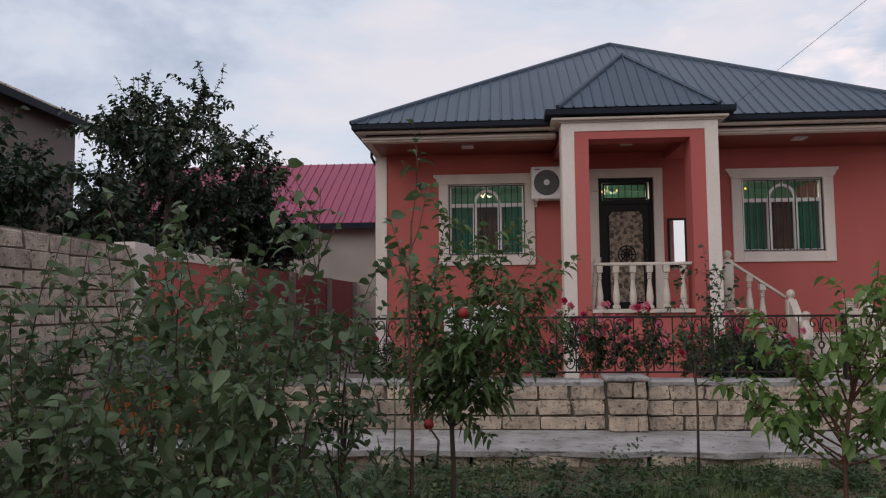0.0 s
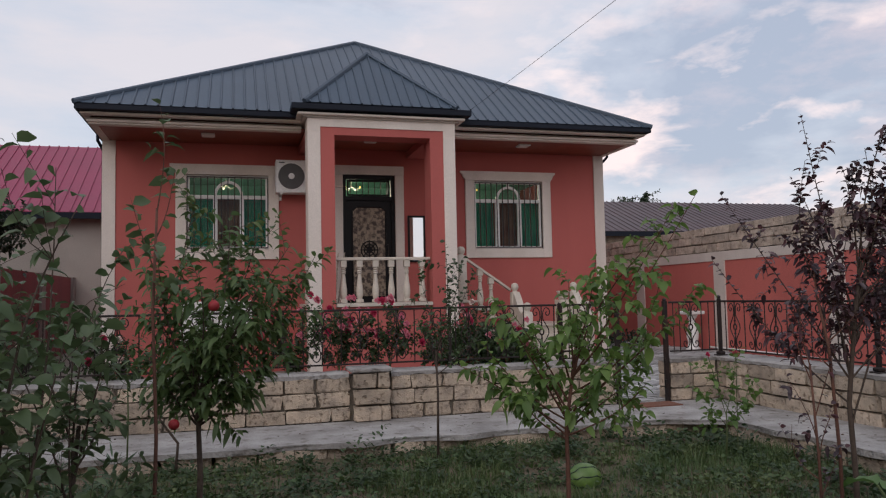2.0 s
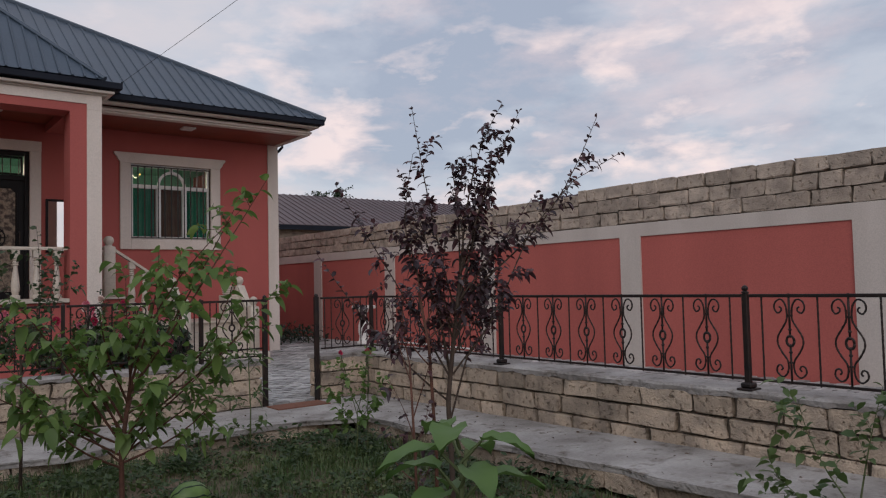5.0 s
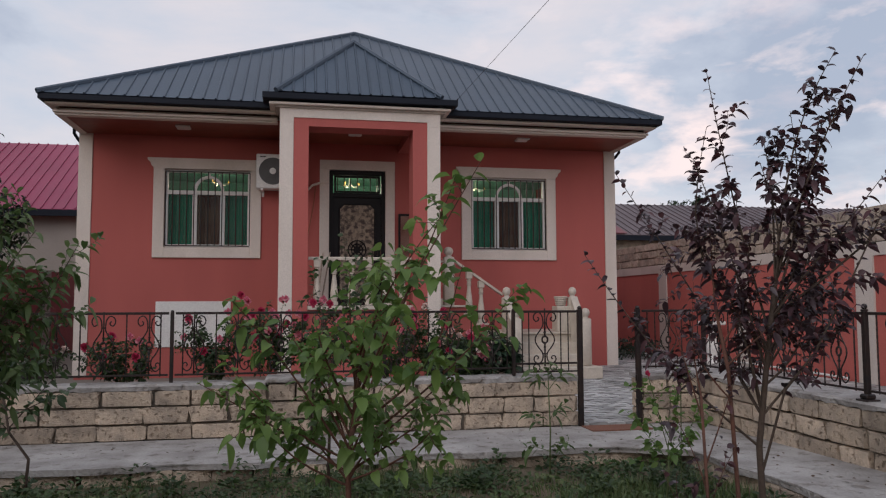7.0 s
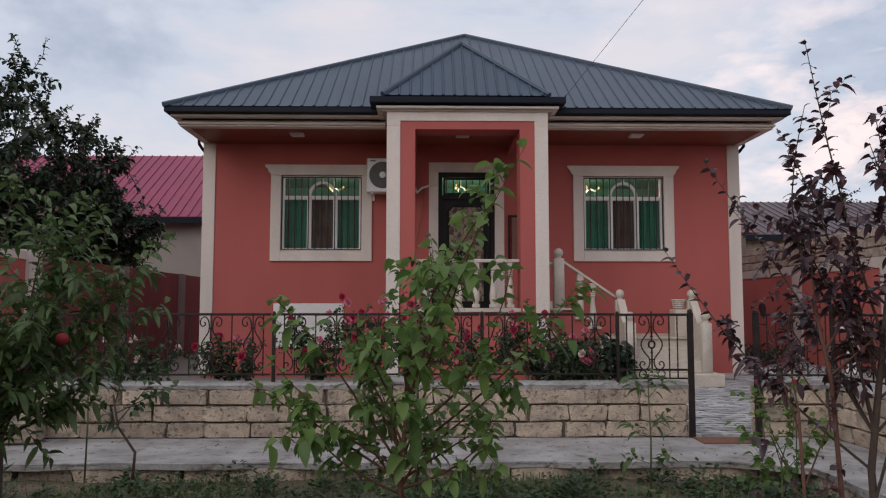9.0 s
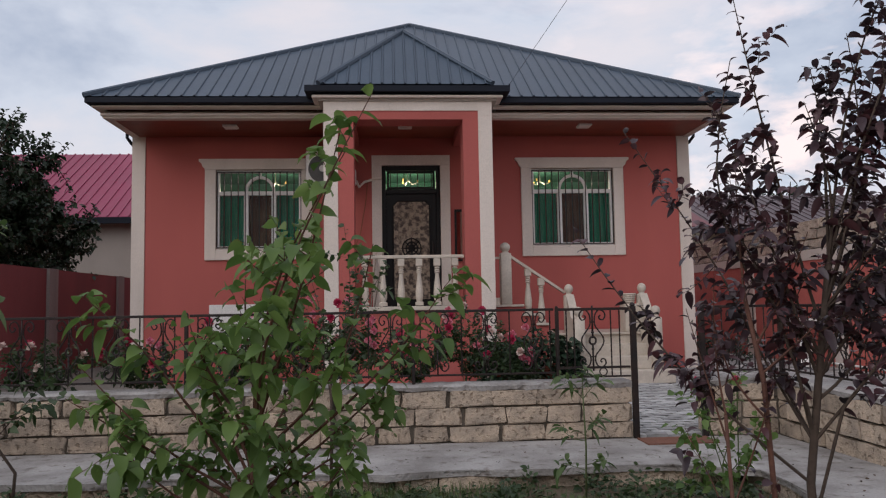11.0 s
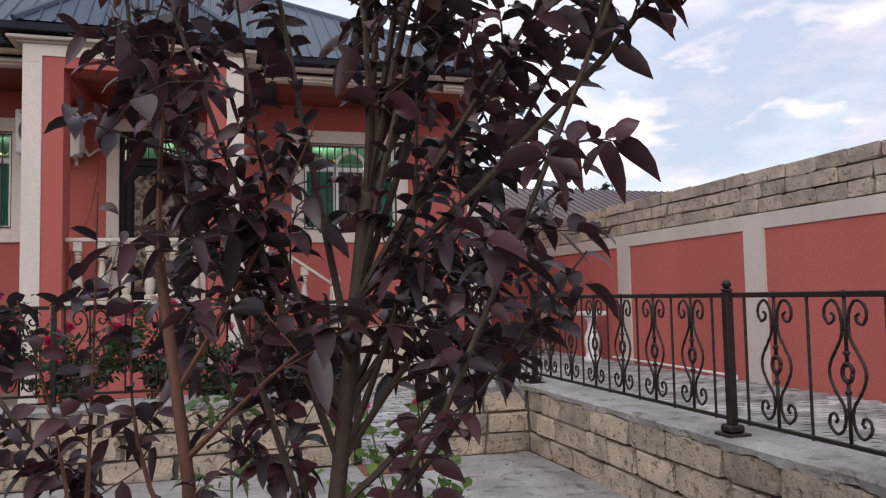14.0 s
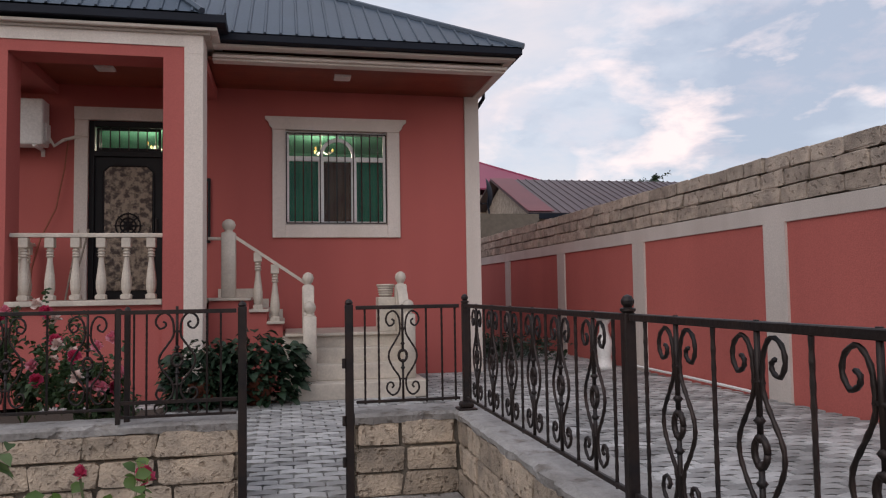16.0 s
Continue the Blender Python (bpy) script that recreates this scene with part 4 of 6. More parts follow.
# ---- wall fixtures ----
ac = thing("air_conditioner", "white outdoor air conditioner unit bolted to pink wall", "air conditioner", (2.1, 14.62, 3.24))
part("casing", boxes((-0.40, 0.40, -0.36, -0.08, 0.0, 0.60), bevel=0.015), WHITE, ac)
part("fan_opening", lathe(bmesh.new(), [(0.235, 0.0), (0.235, 0.012), (0.05, 0.014)], 28), ACGREY, ac).matrix_basis = pose(-0.12, -0.36, 0.30, 90)
for r in (0.06, 0.1, 0.14, 0.18, 0.22):
    place(part("grille_ring", tube(bmesh.new(), [(r * math.cos(a), r * math.sin(a), 0.02) for a in np.linspace(0, 2 * math.pi, 25)], 0.004, 4), ACGREY, ac), pose(-0.12, -0.36, 0.30, 90))
place(part("fan_hub", lathe(bmesh.new(), [(0.055, 0.015), (0.055, 0.03), (0.03, 0.036)], 14), WHITE, ac), pose(-0.12, -0.36, 0.30, 90))
part("maker_plate", boxes((-0.34, -0.24, -0.364, -0.359, 0.54, 0.56)), ACGREY, ac)
for x in (-0.3, 0.3):
    part("bracket", boxes((x - 0.02, x + 0.02, -0.36, 0.03, -0.03, 0.0), (x - 0.02, x + 0.02, -0.01, 0.03, -0.10, -0.03)), WHITE, ac)
part("service_cover", boxes((0.40, 0.43, -0.30, -0.12, 0.05, 0.30), bevel=0.01), WHITE, ac)
part("pipe", tube(bmesh.new(), [(0.43, -0.2, 0.12), (0.48, -0.15, 0.02), (0.56, -0.04, 0.12), (0.70, -0.02, 0.17), (0.86, -0.02, 0.19)], 0.022, 6), CREAM, ac, "wrapped refrigerant pipe")
part("drain_hose", tube(bmesh.new(), [(0.62, -0.03, 0.12), (0.58, -0.03, -0.25), (0.48, -0.04, -0.8), (0.3, -0.05, -1.2), (0.2, -0.06, -1.6), (0.18, -0.1, -2.0)], 0.011, 5), TERRACOTTA, ac, "brown drain hose")
mir = thing("wall_mirror", "tall narrow dark-framed mirror on pink porch wall", "mirror", (4.38, 14.63, 1.98))
part("glass", boxes((-0.135, 0.135, -0.016, -0.01, 0.035, 0.86)), MIRROR, mir)
part("frame", boxes((-0.17, -0.135, -0.03, 0.02, 0, 0.9), (0.135, 0.17, -0.03, 0.02, 0, 0.9), (-0.135, 0.135, -0.03, 0.02, 0, 0.035), (-0.135, 0.135, -0.03, 0.02, 0.86, 0.9), bevel=0.004), DOORBLACK, mir)
place(mir, pose(4.38, 14.625, 1.98))
for dx, tilt in ((2.76, 5), (2.82, 8)):
    ob = thing("pole", "thin metal pole leaning beside the entrance door", "pole", (dx, 14.38, FLOOR), group="poles by the door")
    part("shaft", tube(bmesh.new(), [(0, 0, 0.0), (0.02 * tilt, 0.24, 0.95)], 0.014, 6), STONE_GREY, ob)

# ---- iron fence ----
HALF = [(0.66, 0.905), (0.52, 0.885), (0.56, 0.845), (0.80, 0.825), (0.99, 0.89), (0.88, 0.97), (0.52, 1.0), (0.24, 0.93), (0.16, 0.82), (0.20, 0.73), (0.48, 0.63), (0.80, 0.52), (0.82, 0.42), (0.55, 0.31), (0.24, 0.22), (0.17, 0.13), (0.30, 0.04), (0.62, 0.0), (0.95, 0.06), (0.90, 0.135), (0.68, 0.15), (0.56, 0.11), (0.68, 0.085)]


def smooth_line(pts, n=3):
    out = []
    p = [Vector(q) for q in pts]
    for i in range(len(p) - 1):
        a, b, c, d = p[max(i - 1, 0)], p[i], p[i + 1], p[min(i + 2, len(p) - 1)]
        for k in range(n):
            t = k / n
            out.append(0.5 * ((2 * b) + (c - a) * t + (2 * a - 5 * b + 4 * c - d) * t * t + (3 * b - a - 3 * c + d) * t ** 3))
    return out + [p[-1]]


def ornament_mesh(w=0.105, h=0.52):
    bm = bmesh.new()
    for s in (-1, 1):
        line = smooth_line([(s * u * w, 0, v * h) for u, v in HALF], 3)
        tube(bm, line, [0.0058 + 0.0016 * (i % 2) for i in range(len(line))], 5)
    for v, u in ((0.79, 0.20), (0.19, 0.22)):
        tube(bm, [(-u * w, 0, v * h), (u * w, 0, v * h)], 0.007, 5)
    tube(bm, [(0, 0, -0.03), (0, 0, h * 0.40)], 0.008, 5)
    tube(bm, [(0, 0, h * 0.53), (0, 0, h + 0.04)], 0.008, 5)
    tube(bm, [(0.026 * math.cos(a), 0, h * 0.465 + 0.036 * math.sin(a)) for a in np.linspace(0, 2 * math.pi, 13)], 0.009, 5)
    for v in (0.40, 0.53, 0.32, 0.61):
        lathe(bm, [(0.006, -0.012), (0.015, 0), (0.006, 0.012)], 6, (0, 0, v * h))
    return mesh_of(bm, IRON, True)


ORN = ornament_mesh()
BARM = mesh_of(tube(bmesh.new(), [(0, 0, 0.60 * i / 24) for i in range(25)], [0.0062 + 0.0014 * (i % 2) for i in range(25)], 5), IRON)
POSTL = mesh_of(tube(boxes((-0.016, 0.016, -0.016, 0.016, -0.004, 0.665), bevel=0.003), [(0, 0, 0.665), (0, 0, 0.685)], [0.02, 0.008], 8), IRON)
bm = bmesh.new()
box(bm, -0.020, 0.020, -0.020, 0.020, 0.0, 0.67, 0.004)
box(bm, -0.06, 0.06, -0.06, 0.06, -0.003, 0.012, 0.004)
box(bm, -0.042, 0.042, -0.042, 0.042, 0.012, 0.05, 0.01)
lathe(bm, [(0.018, 0.67), (0.027, 0.675), (0.027, 0.683), (0.014, 0.688), (0.022, 0.70), (0.023, 0.71), (0.015, 0.724), (0.003, 0.73)], 10)
POSTM = mesh_of(bm, IRON, False)


def fence_run(ob, a, b, ornaments, z0, first=True, bars=True):
    """Posts, rails, ornaments and plain bars between two posts of a fence."""
    a, b = Vector(a), Vector(b)
    d = b - a
    turn = Matrix.Rotation(math.atan2(d.y, d.x), 4, "Z")
    base = Vector(ob.location)
    for z, r in ((z0 + 0.075, 0.009), (z0 + 0.655, 0.012)):
        place(part("rail", boxes((0.03, d.length - 0.03, -r, r, -r, r), bevel=0.003), IRON, ob), Matrix.Translation(a - base + Vector((0, 0, z - a.z))) @ turn)
    n = len(ornaments)
    for k, u in enumerate(ornaments):
        place(part("ornament", ORN, IRON, ob), Matrix.Translation(a - base + d * u + Vector((0, 0, z0 + 0.11 - a.z))) @ turn)
    return ob


def bars_at(ob, a, b, shares, z0):
    a, b = Vector(a), Vector(b)
    for u in shares:
        place(part("bar", BARM, IRON, ob), Matrix.Translation(a - Vector(ob.location) + (b - a) * u + Vector((0, 0, z0 + 0.06 - a.z))))


CZ = 0.515
fl = thing("fence", "black wrought-iron fence with lyre scrolls on stone coping", "fence", (1.3, 8.62, CZ), group="garden fences")
posts = [-1.95, -0.75, 1.285, 3.31, 4.64]
for x in posts:
    place(part("post", POSTL, IRON, fl), Matrix.Translation((x - 1.3, 0, 0.045 if 2.16 < x < 2.61 else 0)))
for a, b, n in ((posts[0], posts[1], 3), (posts[1], posts[2], 5), (posts[2], posts[3], 5), (posts[3], posts[4], 3)):
    fence_run(fl, (a, 8.62, CZ), (b, 8.62, CZ), [(i + 0.5) / n for i in range(n)], CZ)
    bars_at(fl, (a, 8.62, CZ), (b, 8.62, CZ), [i / n for i in range(1, n)] + [0.05, 0.95], CZ)
fr = thing("fence", "black wrought-iron fence with lyre scrolls beside paved courtyard", "fence", (6.69, 8.47, CZ), group="garden fences")
ys = [8.47, 6.13, 3.57, 1.02, -1.53, -4.08]
for y in ys:
    place(part("post", POSTM, IRON, fr), Matrix.Translation((0, y - 8.47, 0)))
for a, b in zip(ys, ys[1:]):
    end = 0.12 / (a - b)
    pitch = (1 - 2 * end) / 6
    fence_run(fr, (6.69, a, CZ), (6.69, b, CZ), [end + pitch * (i + 0.5) for i in range(6)], CZ)
    bars_at(fr, (6.69, a, CZ), (6.69, b, CZ), [end + pitch * i for i in range(7)], CZ)
fence_run(fr, (5.965, 8.47, CZ), (6.68, 8.47, CZ), [0.45], CZ)
bars_at(fr, (5.965, 8.47, CZ), (6.68, 8.47, CZ), [0.12, 0.24, 0.66, 0.80, 0.92], CZ)

gate = thing("metal_gate", "open black wrought-iron garden gate with tall square posts", "gate", (5.30, 8.50, 0.0))
for x in (5.315, 5.955):
    bm = bmesh.new()
    box(bm, x - 5.30 - 0.025, x - 5.30 + 0.025, -0.03, 0.02, -0.04, 1.19, 0.004)
    lathe(bm, [(0.02, 1.19), (0.026, 1.2), (0.02, 1.215), (0.006, 1.225)], 8, (x - 5.30, -0.005, 0))
    part("post", bm, IRON, gate)
for z in (0.2, 0.45, 0.80):
    part("hinge", tube(bmesh.new(), [(0.62, -0.03, z), (0.62, -0.03, z + 0.06)], 0.012, 6), IRON, gate)
part("leaf_frame", boxes((-0.68, -0.02, -0.01, 0.014, 1.155, 1.18), (-0.68, -0.02, -0.01, 0.014, 0.63, 0.65), (-0.68, -0.02, -0.01, 0.014, 0.55, 0.565), (-0.70, -0.675, -0.012, 0.016, 0.52, 1.19)), IRON, gate)
for u in (-0.60, -0.53, -0.19, -0.11):
    place(part("bar", BARM, IRON, gate), Matrix.Translation((u, 0, 0.56)))
place(part("ornament", ORN, IRON, gate), Matrix.Translation((-0.36, 0.0, 0.64)) @ Matrix.Diagonal((1.15, 1, 1, 1)))
for u in (-0.45, -0.27):
    place(part("ring", tube(bmesh.new(), [(0.035 * math.cos(a), 0, 0.035 * math.sin(a)) for a in np.linspace(0, 2 * math.pi, 13)], 0.006, 5), IRON, gate), Matrix.Translation((u, 0, 0.60)))

# ---- yard things ----
urn = thing("urn", "white turned stone pedestal urn by the yard wall", "urn", (10.25, 14.4, 0.06))
part("pedestal", lathe(bmesh.new(), [(0.15, 0), (0.15, 0.06), (0.11, 0.09), (0.10, 0.18), (0.13, 0.3), (0.12, 0.42), (0.07, 0.55), (0.065, 0.66), (0.10, 0.70), (0.12, 0.76)], 16), WHITE, urn, smooth=True)
part("bowl", boxes((-0.19, 0.19, -0.19, 0.19, 0.76, 0.83), bevel=0.015), WHITE, urn)
pipe = thing("pipe", "thin white water pipe along the yard wall", "pipe", (10.5, 12.0, 0.14))
part("tube", tube(bmesh.new(), [(0.02, 2.2, 0), (0.0, 0.5, 0.0), (0.02, -0.9, -0.02), (-0.06, -1.0, -0.03)], 0.018, 6), WHITE, pipe)

hive = thing("wooden_coop", "orange-stained wooden coop with a dark sloping roof", "animal coop", (-2.5, 8.05, 0.0), -8)
for k in range(5):
    for y0, y1, x0, x1 in ((-0.22, -0.20, -0.42, 0.42),):
        part("plank", boxes((x0, x1, y0, y1, 0.05 + k * 0.115, 0.16 + k * 0.115), bevel=0.005), WOOD, hive)
part("body", boxes((-0.41, 0.41, -0.20, 0.36, 0.04, 0.62)), WOOD, hive)
for x in (-0.41, 0.37):
    for y in (-0.23, 0.33):
        part("leg", boxes((x, x + 0.04, y, y + 0.04, 0.0, 0.62)), WOOD, hive)
bm = bmesh.new()
prism(bm, [(-0.34, 0.60), (0.40, 0.92), (0.40, 0.96), (-0.34, 0.64)], "x", -0.5, 0.5)
part("roof", bm, DARKROOFING, hive, "dark felted sloping roof")
part("roof_board", boxes((-0.52, 0.52, 0.38, 0.44, 0.92, 1.0), bevel=0.005), WOOD, hive)

melon = thing("watermelon", "striped green watermelon lying in the grass", "watermelon", (3.52, 5.75, -0.215))
bm = bmesh.new()
bmesh.ops.create_uvsphere(bm, u_segments=20, v_segments=12, radius=0.12)
for v in bm.verts:
    v.co = Vector((v.co.x * 1.15, v.co.y, v.co.z + 0.12))
part("rind", bm, MELON, melon, smooth=True)
for k in range(9):
    a = k * 2 * math.pi / 9
    part("stripe", tube(bmesh.new(), [(-0.138 * math.cos(t) * 1.0, 0.119 * math.sin(t) * math.cos(a + 0.08 * math.sin(9 * t)), 0.12 + 0.119 * math.sin(t) * math.sin(a + 0.08 * math.sin(9 * t))) for t in np.linspace(0.25, 2.9, 10)], [0.002, 0.004, 0.006, 0.004, 0.007, 0.004, 0.006, 0.004, 0.004, 0.002], 5), L_DEEP, melon)

pole = thing("utility_pole", "grey concrete utility pole behind the yard wall", "utility pole", (12.05, 4.25, -0.17))
bm = bmesh.new()
prism(bm, [(-0.2, -0.2), (0.2, -0.2), (0.2, 0.2), (-0.2, 0.2)], "z", 0, 9.0)
part("shaft", bm, POLE, pole)
part("crossarm", boxes((-0.06, 0.06, -0.7, 0.7, 8.5, 8.62)), POLE, pole)
A, B = np.array((4.90, 12.60, 4.49)), np.array((6.27, -6.1, 5.55))
t = np.linspace(0, 1, 30)[:, None]
cable = thing("overhead_cable", "thin dark power cable from porch gutter across garden", "cable", tuple(A))
part("wire", tube(bmesh.new(), (A * (1 - t) + B * t - np.array([0, 0, 0.12]) * np.sin(np.pi * t) - A), 0.003, 5), BLACKTRIM, cable)
part("bracket", tube(bmesh.new(), [(0, 0, 0.01), (0, 0.04, -0.06)], 0.012, 6), GUTTER, cable)
part("mast", tube(bmesh.new(), [tuple(B - A + np.array((0, 0, 0.1))), tuple(B - A - np.array((0, 0, 3.47)))], 0.03, 7), POLE, cable)

# ---- neighbours ----
def neighbour(label, x0, x1, y0, y1, wall_z, ridge_z, wall_mat, roof_mat, along_x=True, over=0.4):
    ob = thing("neighbour_house", label, "house", ((x0 + x1) / 2, (y0 + y1) / 2, -0.17))
    cx, cy = (x0 + x1) / 2, (y0 + y1) / 2
    hx, hy = (x1 - x0) / 2, (y1 - y0) / 2
    bm = bmesh.new()
    if along_x:
        prism(bm, [(-hy, 0), (hy, 0), (hy, wall_z), (0, ridge_z - 0.12), (-hy, wall_z)], "x", -hx, hx)
    else:
        prism(bm, [(-hx, 0), (hx, 0), (hx, wall_z), (0, ridge_z - 0.12), (-hx, wall_z)], "y", -hy, hy)
    part("wall", bm, wall_mat, ob)
    h = hy if along_x else hx
    s = (ridge_z - wall_z) / h
    for g in (-1, 1):
        bm = bmesh.new()
        a = g * (h + over)
        prism(bm, [(a, wall_z - over * s + 0.05), (0, ridge_z), (0, ridge_z + 0.06), (a, wall_z - over * s + 0.12)], "x" if along_x else "y", -(hx if along_x else hy) - over, (hx if along_x else hy) + over)
        rf = part("roof", bm, roof_mat, ob, "ribbed metal roof slope")
        L = (hx if along_x else hy) + over
        for k in np.arange(-L + 0.15, L, 0.3):
            q = [(a, wall_z - over * s + 0.135), (0, ridge_z + 0.075)]
            pp = [(k, p, z) if along_x else (p, k, z) for p, z in q]
            part("seam", tube(bmesh.new(), pp, 0.022, 4), roof_mat, rf)
        part("fascia", boxes((-L, L, a - 0.03, a + 0.03, wall_z - over * s - 0.08, wall_z - over * s + 0.1)) if along_x else boxes((a - 0.03, a + 0.03, -L, L, wall_z - over * s - 0.08, wall_z - over * s + 0.1)), GUTTER, ob)
    return ob


neighbour("beige neighbour house with a magenta ribbed metal roof", -12.0, -1.6, 24.2, 32.0, 4.25, 6.75, BEIGE, MAGENTA)
FARSTONE = mesh_of(boxes((-0.04, 0.02, -0.19, 0.19, -0.085, 0.085), bevel=0.02), STONE_GREY)
brown_house = neighbour("stone neighbour house with a brown ribbed metal roof", 13.3, 26.0, 26.2, 34.0, 3.85, 5.42, STONE_GREY, BROWNROOF)
bm = bmesh.new()
prism(bm, [(-4.31, 3.845), (0.0, 5.50), (0.0, 5.52), (-4.31, 3.865)], "x", -6.76, -5.9)
part("verge_strip", bm, DULLRED, brown_house, "red painted verge sheet")
hip = thing("neighbour_house", "stone house with a magenta metal hip roof", "house", (11.5, 36.0, -0.17))
part("wall", boxes((-4.3, 4.6, -3.6, 4.0, 0.0, 5.2)), STONE_GREY, hip)
HC = [(-4.9, -4.0, 5.42), (5.2, -4.0, 5.42), (5.2, 4.4, 5.42), (-4.9, 4.4, 5.42), (-2.0, 0.0, 7.14), (2.46, 0.0, 7.14)]
for f in ((0, 1, 5, 4), (1, 2, 5), (2, 3, 4, 5), (3, 0, 4)):
    bm = bmesh.new()
    up = [bm.verts.new(HC[i]) for i in f]
    lo = [bm.verts.new(Vector(HC[i]) - Vector((0, 0, 0.06))) for i in f]
    bm.faces.new(up)
    bm.faces.new(lo[::-1])
    for i in range(len(f)):
        bm.faces.new((up[i - 1], up[i], lo[i], lo[i - 1]))
    part("roof", bm, MAGENTA, hip, "magenta metal roof slope")
for i, j in ((0, 4), (1, 5), (2, 5), (3, 4), (4, 5)):
    part("ridge_cap", tube(bmesh.new(), [HC[i], HC[j]], 0.05, 6), MAGENTA, hip)
shed = thing("outbuilding", "low rough stone outbuilding behind the yard wall", "outbuilding", (12.0, 28.0, -0.17))
part("wall", boxes((-1.0, 1.1, -2.6, 3.0, 0.0, 3.72)), MORTAR, shed)
for c in range(9):
    for i in range(14):
        y = -2.6 + 0.40 * i + (0.2 if c % 2 else 0.0)
        place(part("stone", FARSTONE, STONE_GREY, shed), Matrix.Translation((-1.0, y + 0.2, 2.0 + 0.19 * c)))
dish = thing("satellite_dish", "dark satellite dish on a bent arm before a gable", "satellite dish", (11.6, 25.6, 3.55))
part("reflector", lathe(bmesh.new(), [(0.02, 0.10), (0.2, 0.075), (0.36, 0.02), (0.45, -0.04), (0.46, -0.05), (0.36, 0.0), (0.2, 0.055), (0.02, 0.08)], 22), GUTTER, dish, smooth=True).matrix_basis = pose(0, 0, 0.65, 0, 84, -16)
part("arm", tube(bmesh.new(), [(0, 0, 0.0), (-0.05, 0, 0.3), (0, 0, 0.62)], 0.03, 6), GUTTER, dish)
part("feed", tube(bmesh.new(), [(0, 0, 0.35), (-0.25, -0.05, 0.3), (-0.45, -0.08, 0.5)], 0.018, 5), GUTTER, dish)
neighbour("grey rendered neighbour house with a pale roof edge", -18.0, -9.4, 5.0, 18.2, 6.15, 8.2, GREYRENDER, BEIGE, False, 0.4)
neighbour("low house behind the yard wall with a grey roof", 14.0, 20.0, 9.0, 15.0, 2.5, 3.75, STONE_GREY, BROWNROOF, False, 0.3)


# ---- garden trees ----
def tips(view, rows):
    """Limb ends from (share of trunk, sideways, height, depth) in a frame turned by view degrees."""
    c, s = math.cos(radians(view)), math.sin(radians(view))
    return [(f, (dx * c + dy * s, -dx * s + dy * c, dz)) for f, dx, dz, dy in rows]


PLUM = (4.53, 4.20, -0.15)
plant("plum_tree", "young purple-leaved plum tree with dark upright branches", "tree", PLUM, [(0, 0, 0), (0.0, 0, 0.35), (-0.01, 0.01, 0.76), (0.03, 0.0, 1.1), (0.07, -0.03, 1.5)],
      [(0.85, (-0.16, 0.11, 2.52)), (0.95, (0.31, -0.18, 2.54)), (1.0, (0.40, -0.24, 2.5)), (0.9, (0.68, -0.60, 2.42)), (0.42, [(0.05, -0.10, 1.02), (0.13, -0.20, 1.19), (0.22, -0.29, 1.45), (0.32, -0.38, 1.75), (0.50, -0.56, 2.03), (0.74, -0.74, 2.2)]),
       (0.75, (-0.30, 0.0, 2.05)), (0.8, (-0.20, 0.05, 2.22)), (0.6, (-0.43, 0.57, 2.09)), (0.5, (-0.72, 0.28, 1.64)), (0.62, (-0.28, 0.19, 1.78)), (1.0, (0.12, 0.10, 2.2)), (1.0, (0.02, -0.02, 2.05)), (0.9, (0.22, -0.10, 2.1)),
       (0.8, (0.36, -0.20, 1.75)), (0.7, (0.30, 0.05, 1.5)), (0.6, (0.33, -0.22, 1.4)), (0.6, (-0.24, 0.10, 1.45)), (0.75, (0.44, -0.03, 1.56)), (0.85, (0.36, 0.0, 1.78)), (0.8, (0.40, 0.1, 1.65)), (0.8, (-0.12, -0.16, 1.75)), (0.75, (0.10, -0.22, 1.6)),
       (0.6, (-0.10, -0.05, 1.5)), (0.9, (0.20, 0.0, 2.3)), (1.0, (0.28, -0.12, 2.05)), (0.9, (0.42, -0.30, 1.95))],
      30, (0.052, 0.025, 0.38), BARK, L_PLUM, trunk_r=0.018, sub=8, twig_len=0.16, per=9, spread=0.9, limb=0.36, steps=5, reach=(0.34, 0.8))
plant("plum_tree", "slender second stem of purple-leaved plum with few leaves", "tree", (4.37, 4.14, -0.15), [(0, 0, 0), (0.0, 0.0, 0.5), (-0.02, 0.02, 1.1), (-0.06, 0.05, 1.4)],
      tips(34, [(1.0, -0.10, 1.85, 0.1), (0.8, 0.12, 1.6, 0.1), (0.6, -0.20, 1.35, 0.1), (0.7, 0.14, 1.3, 0.1)]),
      22, (0.050, 0.024, 0.4), BARK_RED, L_PLUM, trunk_r=0.012, sub=6, twig_len=0.18, per=8, steps=5)
plant("plum_tree", "thin low sucker of purple-leaved plum, leafy to the ground", "tree", (4.24, 4.15, -0.15), [(0, 0, 0), (-0.01, 0.0, 0.5), (-0.02, 0.02, 1.0)],
      tips(34, [(1.0, -0.05, 1.5, 0.05), (0.9, -0.14, 1.35, 0.0), (0.7, 0.12, 1.1, 0.05), (0.55, -0.16, 0.95, 0.0), (0.45, 0.12, 0.8, 0.05), (0.35, -0.14, 0.66, 0.0), (0.25, 0.1, 0.5, 0.0)]),
      16, (0.048, 0.023, 0.4), BARK_RED, L_PLUM, trunk_r=0.010, sub=3, twig_len=0.12, per=5, steps=5)
